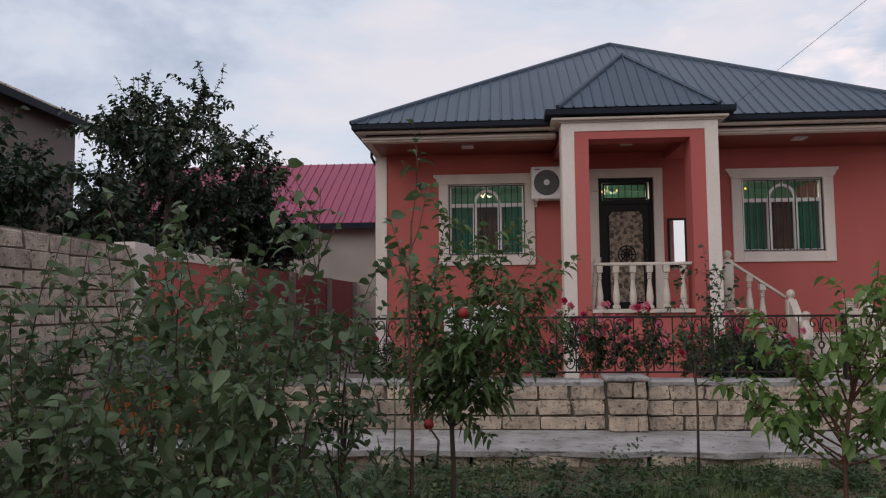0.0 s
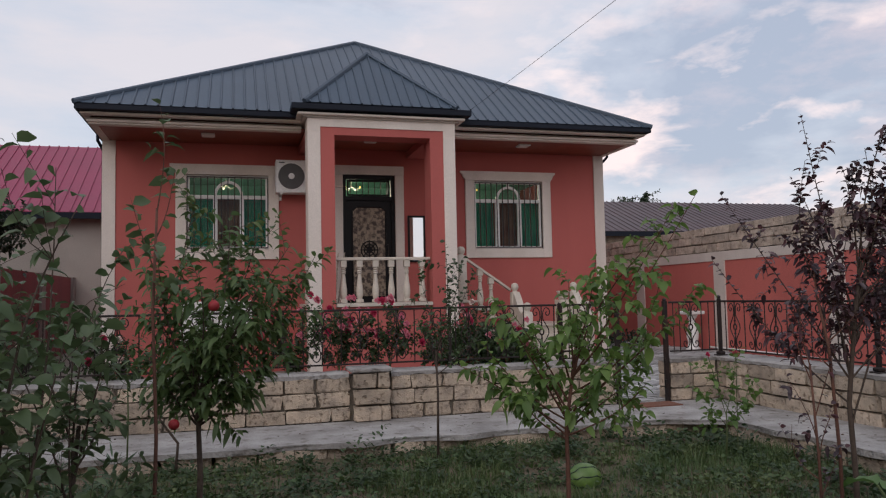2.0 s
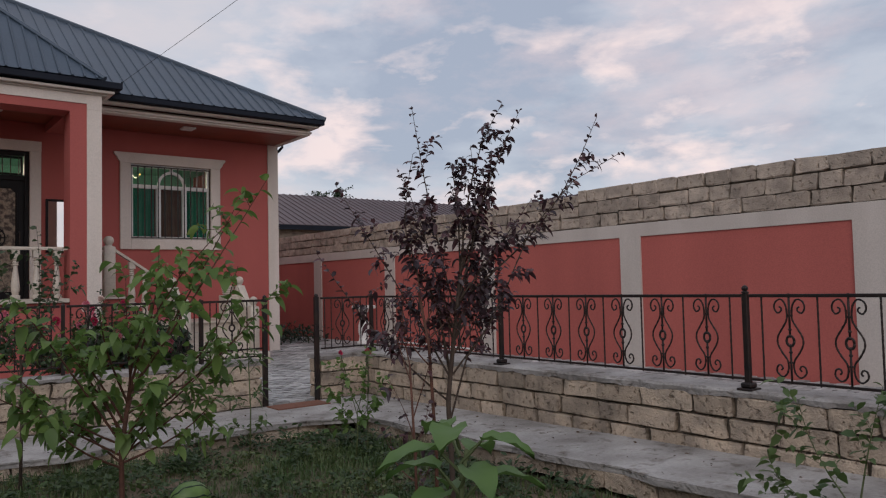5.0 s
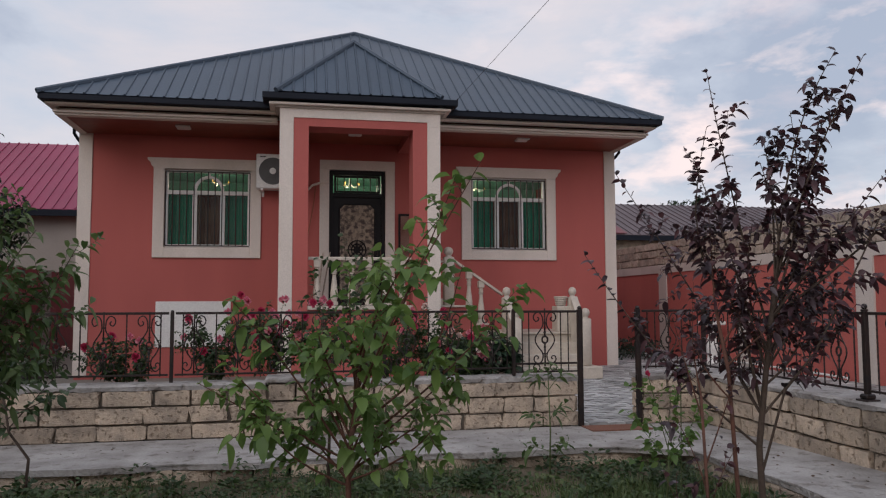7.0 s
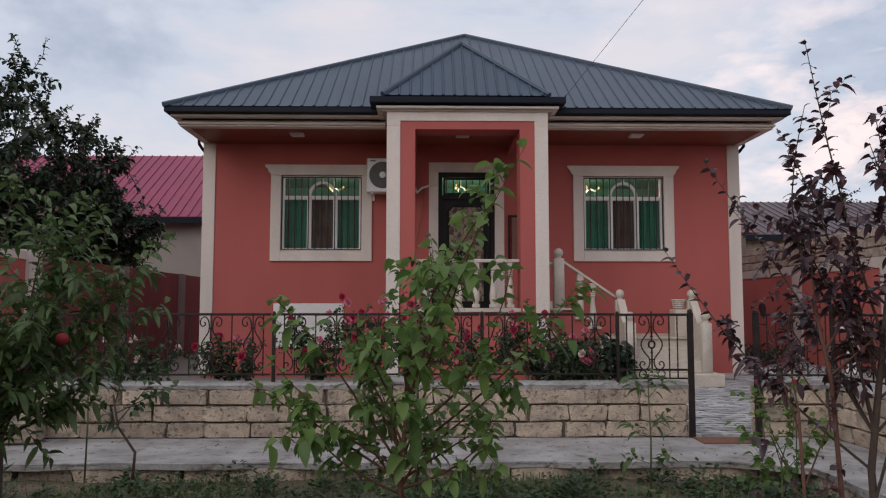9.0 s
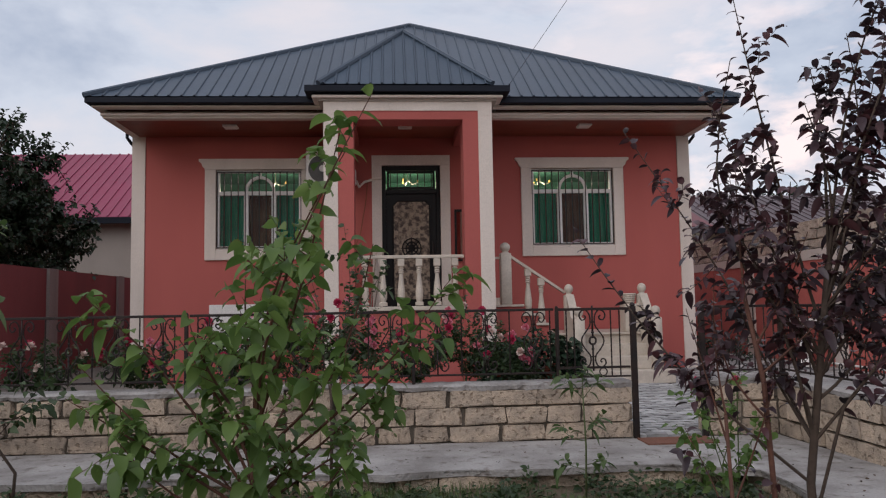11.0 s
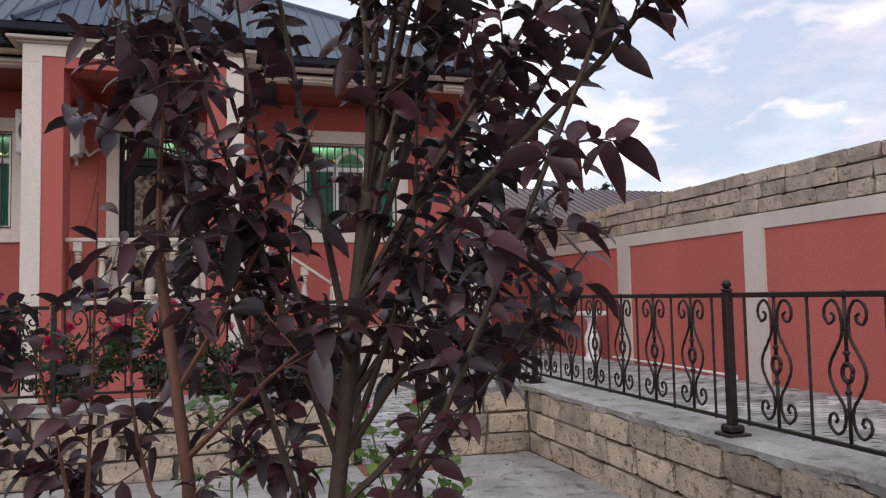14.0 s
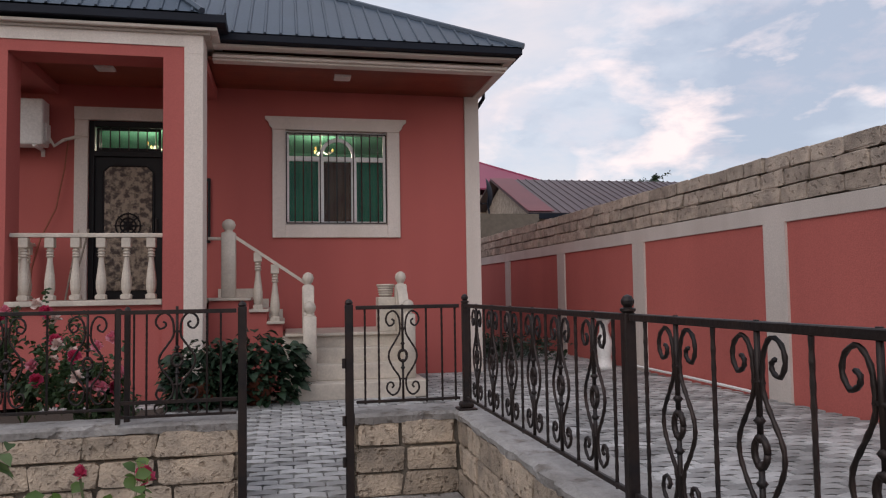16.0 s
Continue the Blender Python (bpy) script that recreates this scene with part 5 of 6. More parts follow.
plant("apricot_tree", "young apricot tree with bright green drooping leaves", "tree", (2.68, 4.2, -0.15), [(0, 0, 0), (0.01, 0, 0.4), (0.0, -0.02, 0.75), (0.03, -0.06, 1.05)],
      [(0.95, (0.41, -0.65, 1.90)), (0.9, (0.34, -0.55, 1.78)), (0.95, (0.33, -0.58, 1.84)), (0.85, (0.40, -0.36, 1.55)), (0.7, (-0.44, -0.24, 1.42)), (0.65, (-0.59, 0.02, 1.10)), (0.7, (-0.50, -0.12, 1.22)), (0.75, (0.60, -0.27, 1.42)), (0.7, (0.56, -0.12, 1.26)),
       (0.62, (0.34, -0.26, 0.98)), (0.65, (0.42, -0.05, 1.0)), (1.0, (0.0, -0.1, 1.52)), (1.0, (0.11, -0.2, 1.62)), (0.9, (-0.14, -0.25, 1.36)), (0.8, (0.2, 0.2, 1.3)), (0.75, (-0.22, 0.22, 1.25)), (0.6, (-0.35, -0.2, 1.0)),
       (0.7, (0.1, -0.32, 1.1)), (0.7, (-0.1, 0.1, 1.1)), (0.9, (0.26, -0.3, 1.48)), (0.8, (-0.28, 0.0, 1.35)), (0.62, (-0.2, 0.1, 0.92)), (0.62, (0.15, -0.1, 0.92))],
      25, (0.057, 0.038, 0.5), BARK_RED, L_CHERRY, trunk_r=0.015, sub=5, twig_len=0.15, per=7, spread=0.9, limb=0.4, steps=5)
PEACH = plant("peach_tree", "young peach tree with narrow leaves and red fruit", "tree", (0.80, 4.80, -0.15), [(0, 0, 0), (0.02, 0, 0.5), (0.01, 0.02, 0.75), (0.0, 0.0, 0.95)],
      tips(-4, [(1.0, 0.0, 2.02, 0.1), (0.95, 0.18, 1.94, 0.0), (0.9, 0.36, 1.9, 0.1), (0.9, 0.5, 1.75, -0.05), (0.85, 0.66, 1.70, 0.05), (0.8, 0.62, 1.58, 0.1), (0.75, 0.5, 1.27, 0.0), (0.7, 0.38, 1.05, 0.1), (0.7, 0.2, 1.04, -0.15),
                (0.9, -0.2, 1.75, 0.0), (0.8, -0.24, 1.42, 0.1), (0.7, -0.22, 1.12, 0.0), (0.7, -0.1, 1.0, 0.15), (1.0, 0.0, 1.62, -0.3), (0.9, 0.2, 1.6, 0.3), (0.9, 0.3, 1.5, -0.3), (0.8, 0.1, 1.3, 0.3), (0.8, 0.25, 1.25, -0.2), (0.95, 0.12, 1.8, 0.2), (0.85, 0.45, 1.5, 0.15), (0.8, -0.05, 1.25, -0.25)]),
      32, (0.074, 0.026, 0.42), BARK, L_PEACH, trunk_r=0.018, sub=10, twig_len=0.20, per=11, spread=0.95, limb=0.4, steps=4)
for dx, dy, dz in ((-0.10, -0.2, 0.82), (0.33, -0.1, 1.25), (0.10, -0.35, 1.42)):
    fruit = thing("peach", "ripe red peach hanging in the young tree", "peach", (0.80 + dx, 4.80 + dy, -0.15 + dz), group="peaches")
    bm = bmesh.new()
    bmesh.ops.create_uvsphere(bm, u_segments=12, v_segments=8, radius=0.028)
    part("flesh", bm, PEACHSKIN, fruit, smooth=True)
    part("stalk", tube(bmesh.new(), [(0, 0, 0.03), (0.01, 0.01, 0.06)], 0.003, 4), BARK, fruit)
plant("rose_standard", "thin tall rose stem with small leaves", "shrub", (2.70, 6.92, -0.15), [(0, 0, 0), (0.01, 0, 0.6), (0.0, 0.01, 1.0)],
      tips(0, [(0.9, 0.10, 1.95, 0), (0.8, 0.35, 1.6, 0.05), (0.8, -0.15, 1.65, 0), (0.7, 0.5, 1.25, 0), (0.8, 0.2, 1.5, 0.2), (0.7, -0.12, 1.2, 0.1), (0.9, 0.3, 1.8, 0.1)]),
      30, (0.05, 0.03, 0.3), BARK, L_ROSE, trunk_r=0.013, sub=5, twig_len=0.22, per=9)
plant("apple_sapling", "crooked apple sapling with a few leaves", "tree", (0.52, 7.15, -0.15), [(0, 0, 0), (0.02, 0, 0.28), (-0.12, 0, 0.48), (-0.16, 0, 0.72)],
      [(0.9, (-0.10, 0, 1.0)), (0.7, (0.22, 0, 0.92)), (0.5, (-0.4, 0, 0.72)), (0.8, (0.3, 0.1, 0.78))], 26, (0.075, 0.045, 0.3), BARK, L_ROSE, trunk_r=0.013, sub=3, twig_len=0.14, per=5)
plant("apple_sapling", "straight thin sapling with small upright leaves", "tree", (0.14, 7.2, -0.15), [(0, 0, 0), (0.01, 0, 0.5), (0.0, 0, 0.95)],
      [(0.9, (0.02, 0, 1.12)), (0.8, (0.12, 0, 1.02)), (0.8, (-0.14, 0, 1.0))], 30, (0.06, 0.03, 0.2), GREENSTEM, L_ROSE, trunk_r=0.008, sub=2, twig_len=0.1, per=5)
plant("walnut_sapling", "leafy sapling growing at the path edge", "tree", (4.42, 6.85, -0.15), [(0, 0, 0), (0.01, 0, 0.4), (0.0, 0.01, 0.8)],
      tips(0, [(1.0, 0.02, 0.92, 0), (0.9, 0.16, 0.86, 0), (0.9, -0.15, 0.85, 0.05), (0.6, 0.15, 0.62, 0), (0.55, -0.16, 0.55, 0), (0.35, 0.16, 0.32, 0), (0.3, -0.15, 0.28, 0)]),
      34, (0.10, 0.035, 0.4), GREENSTEM, L_PEACH, trunk_r=0.008, sub=2, twig_len=0.08, per=4)
plant("rose_bush", "lanky rose bush with one red bloom", "shrub", (5.06, 6.17, -0.15), [(0, 0, 0), (0.02, 0, 0.2), (0.02, 0.0, 0.4)],
      tips(20, [(1.0, 0.1, 0.92, 0.0), (0.9, -0.15, 0.85, 0.05), (0.8, 0.22, 0.7, 0), (0.7, -0.2, 0.55, 0), (0.6, 0.15, 0.45, -0.1), (0.5, -0.12, 0.35, 0.1)]),
      34, (0.06, 0.04, 0.25), GREENSTEM, L_CHERRY, trunk_r=0.009, sub=4, twig_len=0.15, per=6)
plant("garden_shrub", "leafy green shrub beside the path", "shrub", (4.85, 2.05, -0.15), [(0, 0, 0), (0.02, 0, 0.3), (0.0, 0.0, 0.55)],
      tips(60, [(1.0, 0.1, 1.02, 0.0), (0.9, -0.2, 0.95, 0.05), (0.8, 0.3, 0.8, 0), (0.7, -0.3, 0.65, 0), (0.6, 0.2, 0.5, -0.15), (0.5, -0.2, 0.45, 0.15)]),
      34, (0.055, 0.03, 0.3), GREENSTEM, L_PEACH, trunk_r=0.010, sub=5, twig_len=0.2, per=9)
for k, (x, y, w, h, n) in enumerate(((-0.05, 3.45, 0.55, 1.95, 8), (-0.75, 3.25, 0.5, 1.75, 8), (-1.45, 3.55, 0.55, 1.7, 8), (-2.1, 4.4, 0.6, 1.75, 8), (0.30, 4.2, 0.42, 1.7, 7), (-1.0, 4.9, 0.6, 1.7, 8), (-0.42, 3.0, 0.5, 1.6, 9), (-0.35, 4.15, 0.55, 1.95, 9), (0.30, 3.0, 0.38, 1.9, 9))):
    rows = []
    for i in range(n):
        a = i * 2.4 + k
        rr = w * (0.35 + 0.65 * ((i * 7 + k) % 5) / 4)
        rows.append((0.35 + 0.6 * ((i * 3) % 7) / 7, (rr * math.cos(a), rr * math.sin(a) * 0.8, h * (0.62 + 0.38 * ((i * 5 + 2 * k) % 7) / 6))))
    for i in range(4):
        a = i * 1.57 + k
        rows.append((0.25 + 0.12 * i, (w * 0.9 * math.cos(a), w * 0.8 * math.sin(a), h * (0.28 + 0.06 * i))))
    plant("apple_tree", "young bushy apple tree with dull green leaves", "tree", (x, y, -0.15), [(0, 0, 0), (0.02, 0.0, 0.25), (0.0, 0.02, 0.6), (0.03, 0, 0.9)], rows,
          18, (0.070, 0.038, 0.4), BARK_RED if k in (2, 3) else BARK, L_APPLE, "young apple trees", trunk_r=0.016, sub=7, twig_len=0.3, per=7, spread=1.0, steps=4)
plant("apple_tree", "tall thin apple shoot with few leaves", "tree", (0.62, 4.35, -0.15), [(0, 0, 0), (0.02, 0.0, 0.8), (0.0, 0.02, 1.4), (0.02, 0, 1.9)],
      [(0.98, (0.03, 0, 2.42)), (0.9, (0.10, 0.03, 2.1)), (0.8, (-0.1, 0, 1.95)), (0.7, (0.16, 0, 1.7))], 16, (0.085, 0.05, 0.3), BARK_RED, L_APPLE, "young apple trees", trunk_r=0.010, sub=2, twig_len=0.12, per=3)

# large-leaved cherry saplings close to the walk
def cherry_sapling(at, top, count, label):
    sap = thing("cherry_sapling", label, "tree", at, group="cherry saplings")
    stem = [(0, 0, 0), (0.02, 0.01, 0.37 * top), (0.0, 0.02, 0.74 * top), (0.03, 0.0, top)]
    part("stem", tube(bmesh.new(), stem, [0.012, 0.01, 0.008, 0.004], 6), GREENSTEM, sap, smooth=True)
    for k in range(count):
        f = 0.52 + 0.48 * k / (count - 1)
        a = k * 2.4
        z = top * f
        r = 0.025 + 0.035 * (1 - abs(f - 0.6))
        p0 = np.array((0.02, 0.01, z))
        p1 = p0 + np.array((r * math.cos(a), r * math.sin(a), 0.05))
        part("petiole", tube(bmesh.new(), [p0, p1], [0.004, 0.003], 4), GREENSTEM, sap)
        L = 0.135 - 0.025 * (k > count - 4)
        V, F = [], []
        d = np.array((math.cos(a), math.sin(a), 0.25))
        s = np.array((-math.sin(a), math.cos(a), 0))
        for i in range(8):
            t = i / 7
            w = 0.040 * math.sin(math.pi * min(1, t * 0.93 + 0.07)) ** 0.8 * (1.15 - 0.5 * t)
            q = p1 + d * L * t + np.array((0, 0, -L * 0.55 * t * t))
            V += [tuple(q + s * w + np.array((0, 0, 0.012 + 0.004 * math.sin(i * 2.2)))), tuple(q), tuple(q - s * w + np.array((0, 0, 0.012 - 0.004 * math.sin(i * 2.2))))]
            if i:
                b = 3 * (i - 1)
                F += [(b, b + 1, b + 4, b + 3), (b + 1, b + 2, b + 5, b + 4)]
        lf = part("leaf", pydata(V, F, L_BIG), L_BIG, sap)
        for p in lf.data.polygons:
            p.use_smooth = True


cherry_sapling((2.73, 1.90, -0.15), 1.11, 34, "cherry sapling with large drooping glossy leaves")
cherry_sapling((2.60, 2.06, -0.15), 0.92, 22, "low cherry sapling with large drooping leaves")

# ---- roses behind the low wall ----
def bloom_mesh(mat, r=0.045):
    pts, ways = [], []
    for ring, (n, tilt) in enumerate(((5, 0.15), (5, 0.6), (4, 1.3), (3, 2.4))):
        for k in range(n):
            a = k * 2 * math.pi / n + ring * 0.6
            pts.append((0.006 * math.cos(a), 0.006 * math.sin(a), 0.008 * ring))
            ways.append((math.cos(a), math.sin(a), tilt))
    return leaf_mesh(pts, ways, r, r * 1.1, mat, 0.0, 0.1, 0.5)


BLOOMS = [bloom_mesh(P_PINK), bloom_mesh(P_RED, 0.05), bloom_mesh(P_WHITE)]


def rose_bush(x, y, z, w, h, blooms, label, n=9):
    rows = []
    for i in range(n):
        a = i * 2.4 + x * 3
        rr = w * (0.4 + 0.6 * ((i * 3) % 5) / 4)
        rows.append((0.2 + 0.7 * ((i * 2) % 5) / 5, (rr * math.cos(a), rr * math.sin(a) * 0.7, h * (0.6 + 0.4 * ((i * 3) % 4) / 3))))
    ob = plant("rose_bush", label, "shrub", (x, y, z), [(0, 0, 0), (0.01, 0, h * 0.2), (0, 0.01, h * 0.4)], rows, 26, (0.048, 0.032, 0.25), GREENSTEM, L_ROSE, "rose bushes", trunk_r=0.012, sub=11, twig_len=0.2, per=11)
    for i, kind in enumerate(blooms * 2):
        e = rows[i % n][1]
        jx, jy, jz = RNG.normal(size=3) * 0.08
        place(part("bloom", BLOOMS[kind], P_RED, ob, ("pink rose bloom", "red rose bloom", "pale rose bloom")[kind]), Matrix.Translation((e[0] + jx, e[1] + jy - 0.05, e[2] + 0.02 + jz * 0.5)) @ Matrix.Rotation(0.7, 4, "X") @ Matrix.Diagonal((0.9, 0.9, 0.9, 1)))
    return ob


rose_bush(-0.25, 9.1, 0.30, 0.42, 0.62, (2, 1, 2), "rose bush with few pale blooms behind the low wall")
rose_bush(0.75, 9.15, 0.30, 0.42, 0.62, (1, 1, 0), "rose bush with red blooms behind the low wall")
rose_bush(1.55, 9.2, 0.30, 0.38, 0.78, (1, 0, 1, 0), "rose bush with red and pink blooms")
rose_bush(2.15, 9.3, 0.30, 0.42, 0.98, (0, 0, 0, 1, 0, 0, 1, 0, 0, 0, 1, 0), "tall rose bush full of pink blooms")
rose_bush(2.75, 9.3, 0.30, 0.40, 0.92, (0, 0, 0, 0, 0, 1, 0, 0, 0, 1), "tall rose bush full of pink blooms")
rose_bush(3.35, 9.2, 0.30, 0.42, 0.72, (1, 0, 1, 0, 0, 1), "rose bush with scattered red blooms")
rose_bush(3.85, 9.35, 0.30, 0.40, 0.88, (2, 0, 2, 0, 2, 1), "rose bush with pale and pink blooms")
rose_bush(4.3, 9.1, 0.30, 0.32, 0.58, (0, 2, 1, 0, 1, 0), "low rose bush with crimson blooms")
rose_bush(-1.2, 9.2, 0.30, 0.42, 0.7, (2, 1), "rose bush with few pale blooms")
bl = thing("rose_bloom", "single red rose on a thin stem at the path edge", "flower", (5.15, 6.13, 0.33))
part("stem", tube(bmesh.new(), [(0, 0, -0.48), (0.02, 0, 0.4)], 0.004, 5), GREENSTEM, bl)
place(part("bloom", BLOOMS[1], P_RED, bl), Matrix.Translation((0.02, 0, 0.40)) @ Matrix.Diagonal((0.65, 0.65, 0.65, 1)))
part("side_stem", tube(bmesh.new(), [(0, 0, -0.2), (-0.12, 0.06, 0.1), (-0.18, 0.11, 0.4)], 0.004, 5), GREENSTEM, bl)
place(part("bud", BLOOMS[1], P_RED, bl, "small dark red bud"), Matrix.Translation((-0.18, 0.11, 0.40)) @ Matrix.Diagonal((0.4, 0.4, 0.5, 1)))
pot = thing("potted_hydrangea", "broad dark-leaved plant in a terracotta pot by stairs", "potted plant", (5.25, 12.35, 0.06))
part("pot", lathe(bmesh.new(), [(0.14, 0), (0.19, 0.26), (0.21, 0.27), (0.21, 0.31), (0.18, 0.31), (0.17, 0.25)], 16), TERRACOTTA, pot, smooth=True)
n = 760
ang, rad, hh = RNG.uniform(0, 6.28, n), np.sqrt(RNG.uniform(0, 1, n)), RNG.uniform(0.0, 1, n)
P = np.stack([rad * 0.50 * np.cos(ang), rad * 0.36 * np.sin(ang), 0.05 + hh * (0.80 - 0.28 * rad)], 1)
part("foliage", leaf_mesh(P, np.stack([np.cos(ang), np.sin(ang), RNG.uniform(-0.2, 0.6, n)], 1), 0.13, 0.085, L_DEEP, 0.35), L_DEEP, pot)
pot2 = thing("potted_hydrangea", "second dark-leaved plant crowding the porch base", "potted plant", (4.72, 12.25, 0.06))
P2 = P * np.array((0.85, 0.8, 0.9))
part("pot", lathe(bmesh.new(), [(0.12, 0), (0.16, 0.22), (0.18, 0.23), (0.18, 0.26), (0.15, 0.26)], 16), TERRACOTTA, pot2, smooth=True)
part("foliage", leaf_mesh(P2, np.stack([np.cos(ang), np.sin(ang), RNG.uniform(-0.2, 0.6, n)], 1), 0.12, 0.08, L_DEEP, 0.35), L_DEEP, pot2)
n = 900
P = np.stack([RNG.uniform(8.7, 10.3, n), RNG.uniform(15.8, 18.5, n), 0.06 + RNG.uniform(0, 0.42, n) ** 1.2], 1)
tagged(new("ground_cover", leaf_mesh(P, RNG.normal(size=(n, 3)) + np.array((0, 0, 0.5)), 0.16, 0.04, L_DEEP, 0.3)), "low dark green plants beside the house", "plants", "", "stuff")


# ---- large trees behind the yard wall ----
def big_tree(x, y, h, w, label, seed, leaves=0.12):
    rows = []
    for i in range(16):
        a = i * 2.4 + seed
        f = ((i * 5 + seed) % 16) / 15
        rr = w * (0.35 + 0.65 * math.sin(0.5 + 2.1 * f)) * (0.7 + 0.3 * ((i * 7) % 4) / 3)
        rows.append((0.35 + 0.6 * f, (rr * math.cos(a), rr * math.sin(a), h * (0.36 + 0.60 * f + 0.04 * ((i * 3) % 5) / 4))))
    return plant("tree", label, "tree", (x, y, -0.17), [(0, 0, 0), (0.05, 0.03, h * 0.25), (-0.05, 0.05, h * 0.5), (0.05, 0, h * 0.75)], rows, 90, (leaves, leaves * 0.62, 0.3), BARK, L_DARK, "trees beyond the yard wall", trunk_r=0.11, sub=22, twig_len=0.75 * w / 1.6, per=19, spread=1.2, limb=0.4)


big_tree(-5.9, 9.2, 4.3, 1.5, "dark leafy tree behind raw stone wall", 1)
big_tree(-6.4, 12.0, 4.1, 1.7, "dark leafy tree behind raw stone wall", 4)
big_tree(-5.5, 15.0, 6.2, 1.8, "tall dark leafy tree behind pink yard wall", 7)
big_tree(-5.3, 17.9, 5.7, 1.6, "dark leafy tree near the magenta roof", 2)
big_tree(-4.75, 18.9, 4.5, 1.25, "dark leafy tree before the magenta roof", 11)
big_tree(-7.2, 17.5, 6.4, 1.9, "tall dark tree beyond the yard wall", 9)
big_tree(25.0, 42.0, 7.9, 2.0, "far tree top above the brown roof", 3, 0.2)

# ---- grass and weeds ----
n = 140000
gx, gy = RNG.uniform(-3.3, 5.72, n), 7.42 - 6.6 * RNG.uniform(0, 1, n) ** 0.8
dens = np.array([noise.noise((x * 0.9, y * 0.9, 5.0)) + 0.5 * noise.noise((x * 3.1, y * 3.1, 1.0)) for x, y in zip(gx, gy)])
keep = dens > RNG.uniform(-0.55, 0.35, n)
gx, gy = gx[keep], gy[keep]
n = len(gx)
hgt = RNG.uniform(0.03, 0.10, n) * (1 + 0.8 * np.clip(dens[keep], 0, 1))
ang = RNG.uniform(0, 6.28, n)
lean = RNG.uniform(0.1, 0.7, n) * hgt
bx, by = np.cos(ang) * 0.004, np.sin(ang) * 0.004
cx, cy = -np.sin(ang) * lean, np.cos(ang) * lean
z0 = np.full(n, -0.165)
V = np.stack([np.stack([gx - bx, gy - by, z0], 1), np.stack([gx + bx, gy + by, z0], 1), np.stack([gx + cx * 0.4 + bx * 0.7, gy + cy * 0.4 + by * 0.7, z0 + hgt * 0.6], 1),
              np.stack([gx + cx * 0.4 - bx * 0.7, gy + cy * 0.4 - by * 0.7, z0 + hgt * 0.6], 1), np.stack([gx + cx, gy + cy, z0 + hgt], 1)], 1).reshape(-1, 3)
k = np.arange(n)[:, None] * 5
F4, F3 = (k + np.array([[0, 1, 2, 3]])).tolist(), (k + np.array([[3, 2, 4]])).tolist()
tagged(new("grass", pydata(V.tolist(), F4 + F3, L_GRASS)), "short patchy green lawn grass with dry spots", "grass", "", "stuff")


def weeds(name, label, spots, leaf, mat, h, n, r):
    pts, ways = [], []
    for x, y, s in spots:
        for i in range(n):
            a, f = RNG.uniform(0, 6.28), RNG.uniform(0, 1)
            pts.append((x + r * s * f * math.cos(a), y + r * s * f * math.sin(a), -0.15 + RNG.uniform(0.02, 1) * h * s * (1.1 - 0.6 * f)))
            ways.append((math.cos(a), math.sin(a), RNG.uniform(-0.1, 1.0)))
    return tagged(new(name, leaf_mesh(pts, ways, *leaf)), label, "weeds", "", "stuff")


spots = [(RNG.uniform(-2.5, 5.5), RNG.uniform(6.2, 7.35), RNG.uniform(0.4, 1.0)) for i in range(46)] + [(RNG.uniform(5.1, 5.65), RNG.uniform(2.5, 7.0), RNG.uniform(0.4, 0.9)) for i in range(24)] + [(2.25, 7.1, 1.7), (4.85, 7.0, 1.2), (2.0, 7.0, 1.3), (3.9, 6.7, 1.2), (5.4, 6.3, 1.3), (5.35, 4.6, 1.4)]
weeds("weeds", "leafy green weeds along the path edge", spots, (0.06, 0.025, L_ROSE, 0.2), L_ROSE, 0.2, 46, 0.15)
spots = [(RNG.uniform(-3.0, 5.4), RNG.uniform(2.0, 7.2), RNG.uniform(0.5, 1.0)) for i in range(420)]
weeds("clover", "low clover patches in the lawn", spots, (0.035, 0.03, L_GRASS, 0.1), L_GRASS, 0.09, 34, 0.22)
spots = [(RNG.uniform(0.2, 5.4), RNG.uniform(3.0, 7.3), RNG.uniform(0.5, 1.1)) for i in range(520)]
weeds("ground_weeds", "mat of broad-leaved weeds over the lawn", spots, (0.048, 0.022, L_ROSE, 0.3), L_ROSE, 0.10, 30, 0.2)
spots = [(0.0, 5.4, 1.0), (-0.25, 5.1, 1.1), (0.25, 5.7, 0.9), (-0.5, 5.6, 1.0), (-1.6, 5.6, 1.0), (-0.9, 2.6, 1.0), (-1.6, 2.7, 1.0), (-0.3, 2.7, 0.9), (-2.4, 3.2, 1.1), (0.3, 3.2, 0.8)]
weeds("herbs", "upright grey-green herbs under young trees", spots, (0.11, 0.012, L_HERB, 0.0), L_HERB, 0.5, 330, 0.22)

n = 260
lx, ly = RNG.uniform(-1.5, 6.5, n), RNG.uniform(7.5, 8.45, n)
far = RNG.uniform(0, 1, n) < 0.55
lx, ly = np.where(far, lx, RNG.uniform(5.8, 6.55, n)), np.where(far, ly, RNG.uniform(3.0, 8.2, n))
LITTER = leaf_material("dry_fallen_leaf", (0.10, 0.055, 0.03), (0.05, 0.04, 0.025), 0.1)
tagged(new("leaf_litter", leaf_mesh(np.stack([lx, ly, np.where((lx > 5.75) & (ly < 7.5), 0.008 + 0.014 * (7.9 - ly), 0.006)], 1), np.stack([RNG.normal(size=n), RNG.normal(size=n), np.full(n, 0.05)], 1), 0.022, 0.011, LITTER, 0.0, 0.5, 0.2)), "small dry leaves scattered on the concrete path", "leaf litter", "", "stuff")

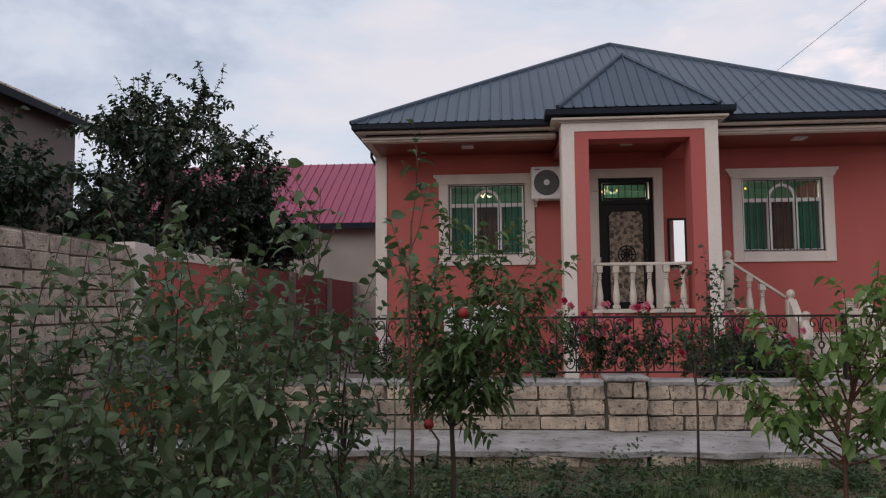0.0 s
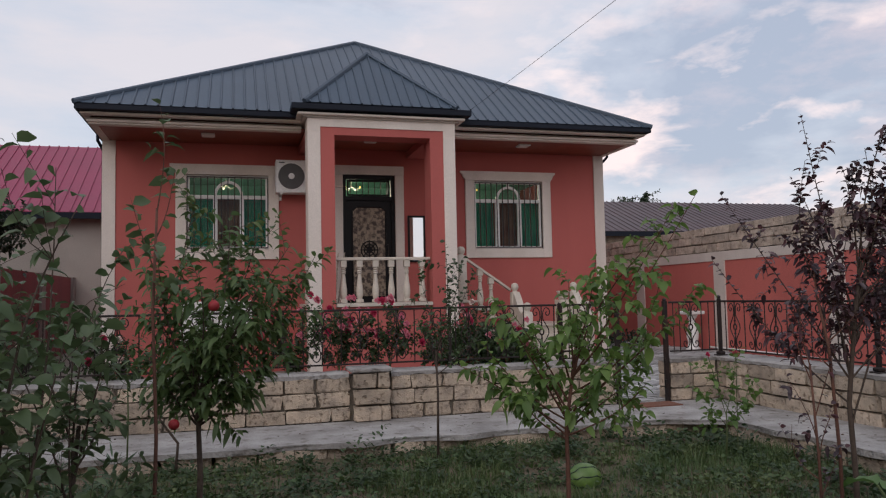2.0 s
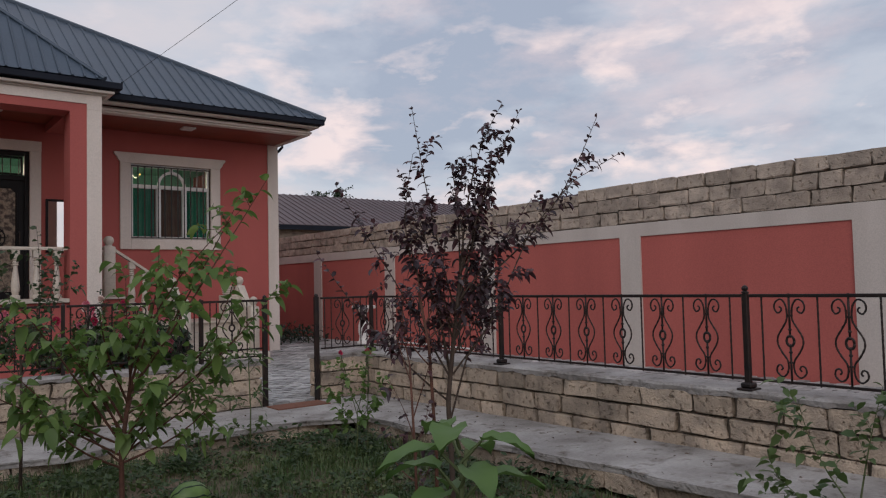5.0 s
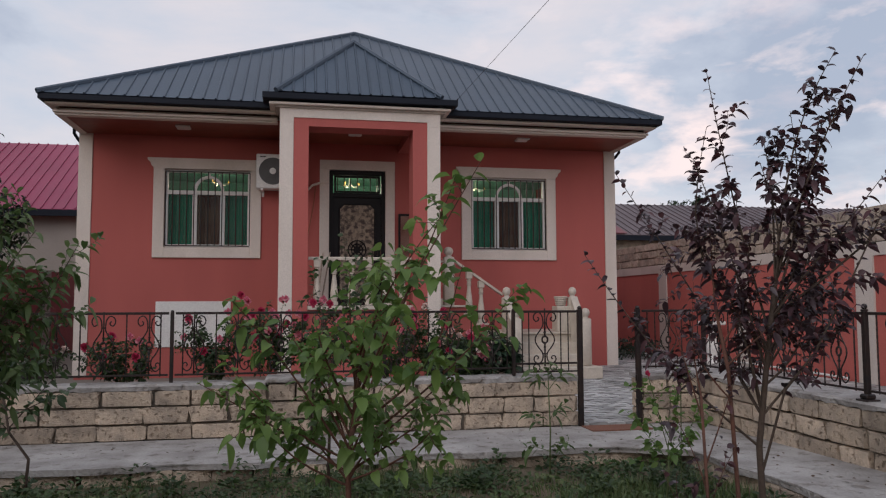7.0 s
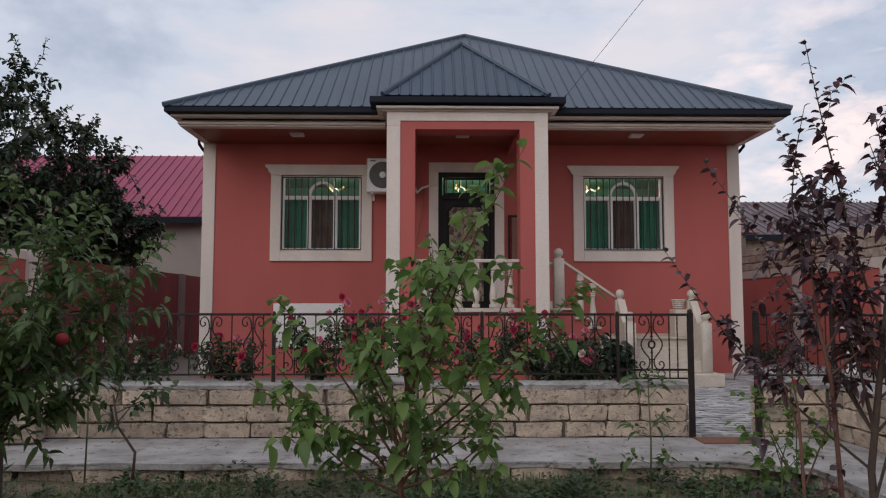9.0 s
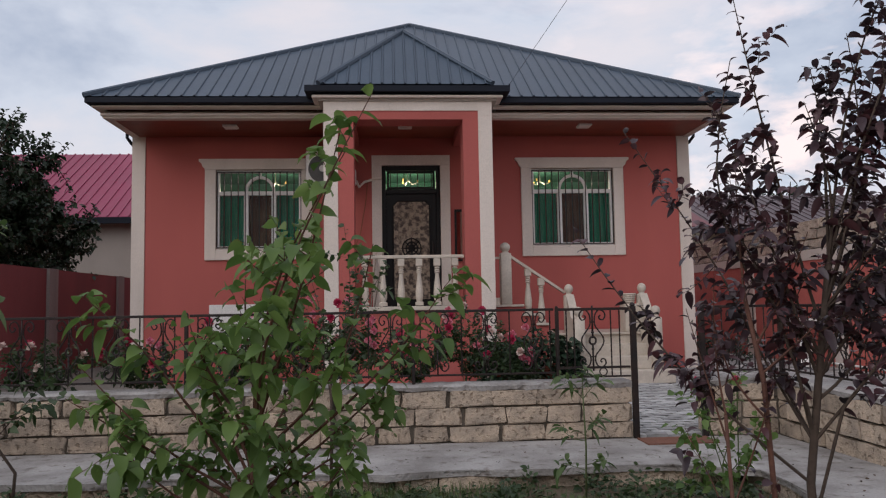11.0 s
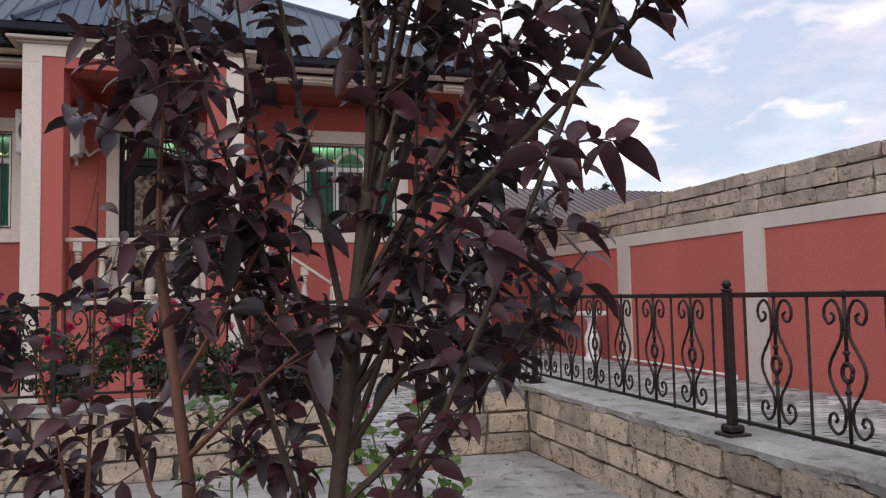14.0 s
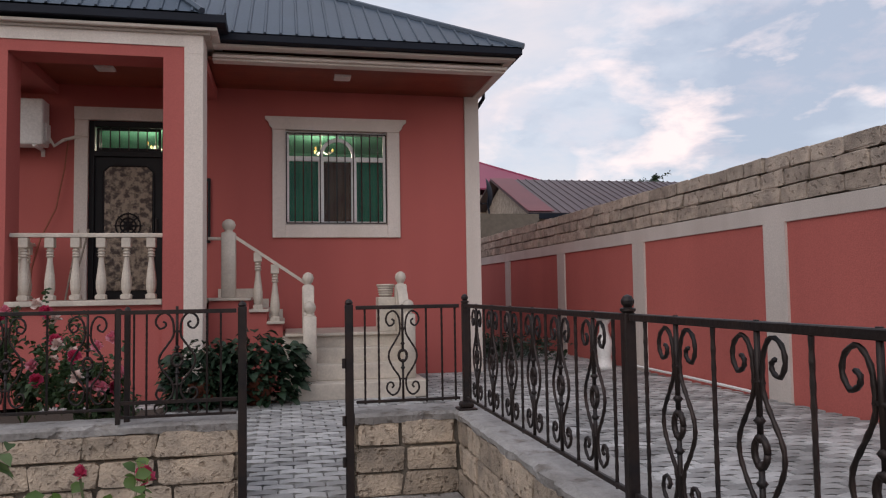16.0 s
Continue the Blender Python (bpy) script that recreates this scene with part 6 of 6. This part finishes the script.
# ---- stones, kerbs and pavers, piece by piece ----
def block_meshes(mat, count=12, rough=0.062):
    out = []
    for i in range(count):
        bm = bmesh.new()
        bmesh.ops.create_cube(bm, size=1.0)
        bmesh.ops.bevel(bm, geom=list(bm.edges), offset=0.06, segments=1, affect="EDGES")
        for v in bm.verts:
            v.co += Vector((RNG.uniform(-1, 1), RNG.uniform(-1, 1), RNG.uniform(-1, 1))) * rough
        out.append(mesh_of(bm, mat))
    return out


WARM, GREY = block_meshes(STONE), block_meshes(STONE_GREY)


def lay(mother, name, meshes, axis, fixed, a, b, z0, courses, length=0.385, thick=0.09, joint=0.021, wild=0.24):
    """Courses of blocks along x or y on a wall's face."""
    z = z0
    for c, h in enumerate(courses):
        p = a - (0.2 if c % 2 else 0.0) * length - RNG.uniform(0, 0.1)
        while p < b - 0.02:
            w = length * (1 + RNG.uniform(-wild, wild))
            lo, hi = max(p, a), min(p + w, b)
            if b - hi < 0.09:
                hi = b
            if hi - lo > 0.05:
                mid, s = (lo + hi) / 2, hi - lo - joint
                me = meshes[RNG.integers(len(meshes))]
                out = RNG.uniform(-0.008, 0.008)
                zc, hz = z + h / 2, h - joint * 0.8
                if axis == "x":
                    m = Matrix.Translation((mid, fixed + out, zc)) @ Matrix.Diagonal((s, thick, hz, 1))
                else:
                    m = Matrix.Translation((fixed + out, mid, zc)) @ Matrix.Rotation(math.pi / 2, 4, "Z") @ Matrix.Diagonal((s, thick, hz, 1))
                place(part(name, me, STONE, mother), m)
            p = hi if hi >= b else p + w
        z += h


C3 = (0.150, 0.160, 0.155)
lay(wall_left, "stone", WARM, "x", 8.555, -2.0, 2.18, 0.0, C3)
lay(wall_left, "stone", WARM, "x", 8.555, 2.60, 5.28, 0.0, C3)
lay(wall_left, "stone", WARM, "x", 8.47, 2.19, 2.59, 0.0, (0.17, 0.17, 0.175), 0.45, 0.14)
lay(wall_left, "stone", WARM, "y", 5.245, 8.52, 8.75, 0.0, C3, 0.3)
lay(wall_short, "stone", WARM, "x", 8.52, 5.99, 6.63, 0.0, C3)
lay(wall_short, "stone", WARM, "y", 6.03, 8.50, 8.75, 0.0, C3, 0.3)
lay(wall_short, "stone", WARM, "y", 6.675, 0.0, 8.48, 0.0, C3)
lay(wall_right, "stone", GREY, "y", 10.665, 3.0, 8.6, 2.115, (0.196, 0.200, 0.196), 0.40, 0.13, 0.022, 0.28)
lay(wall_right, "stone", GREY, "y", 10.665, 8.6, 26.6, 2.115, (0.178, 0.178, 0.172), 0.40, 0.13, 0.022, 0.28)
lay(wall_block, "stone", GREY, "y", -3.545, 4.6, 9.56, -0.15, (0.185,) * 12, 0.42, 0.10)
lay(wall_left, "boulder", WARM, "x", 8.32, -1.75, -0.75, 0.0, (0.2,), 0.5, 0.3)
lay(path, "kerb_stone", WARM, "x", 7.50, -3.4, 5.75, -0.17, (0.125,), 0.38, 0.16, 0.02, 0.3)
for a, b in ((0.2, 2.6), (2.6, 5.0), (5.0, 7.4)):
    lay(path, "kerb_stone", WARM, "y", 5.84, a, b, -0.185 + 0.014 * (7.9 - (a + b) / 2), (0.14,), 0.36, 0.12, 0.02, 0.3)


def paver_mesh():
    bm = bmesh.new()
    g = 0.004
    prism(bm, [(g, g), (0.1, 0.028 + g), (0.2 - g, g), (0.2 - g, 0.11 - g), (0.1, 0.138 - g), (g, 0.11 - g)], "z", 0, 0.05)
    bmesh.ops.bevel(bm, geom=[e for e in bm.edges if min(v.co.z for v in e.verts) > 0.04], offset=0.006, segments=1, affect="EDGES")
    return mesh_of(bm, PAVER)


PV = paver_mesh()
rest_v, rest_f = [], []
pv = [tuple(v.co) for v in PV.vertices]
pf = [tuple(p.vertices) for p in PV.polygons]
single = 0
for region, own in (((5.22, 6.98, 8.52, 12.34), True), ((7.04, 10.55, 2.0, 18.0), False), ((3.0, 5.3, 10.62, 12.7), False), ((5.30, 6.98, 12.34, 12.6), False)):
    x0, x1, y0, y1 = region
    j = 0
    y = y0
    while y < y1 - 0.08:
        x = x0 + (0.1 if j % 2 else 0.0)
        while x < x1 - 0.1:
            ramp = min(1.0, max(0.0, (y - 8.5) / 1.2)) if x < 6.98 else 1.0
            z = 0.018 - 0.05 * (1 - ramp) + RNG.uniform(-0.003, 0.003)
            if own and single < 300:
                single += 1
                place(part("paver", PV, PAVER, court), pose(x, y, z, RNG.uniform(-1.0, 1.0), RNG.uniform(-1.0, 1.0), RNG.uniform(-1.2, 1.2)))
            else:
                o = len(rest_v)
                rest_v += [(a + x, b + y, c + z) for a, b, c in pv]
                rest_f += [tuple(i + o for i in f) for f in pf]
            x += 0.2
        y += 0.11
        j += 1
ob = new("pavers", pydata(rest_v, rest_f, PAVER))
ob.parent = court
tagged(ob, "wavy grey concrete pavers", "", "", "stuff")
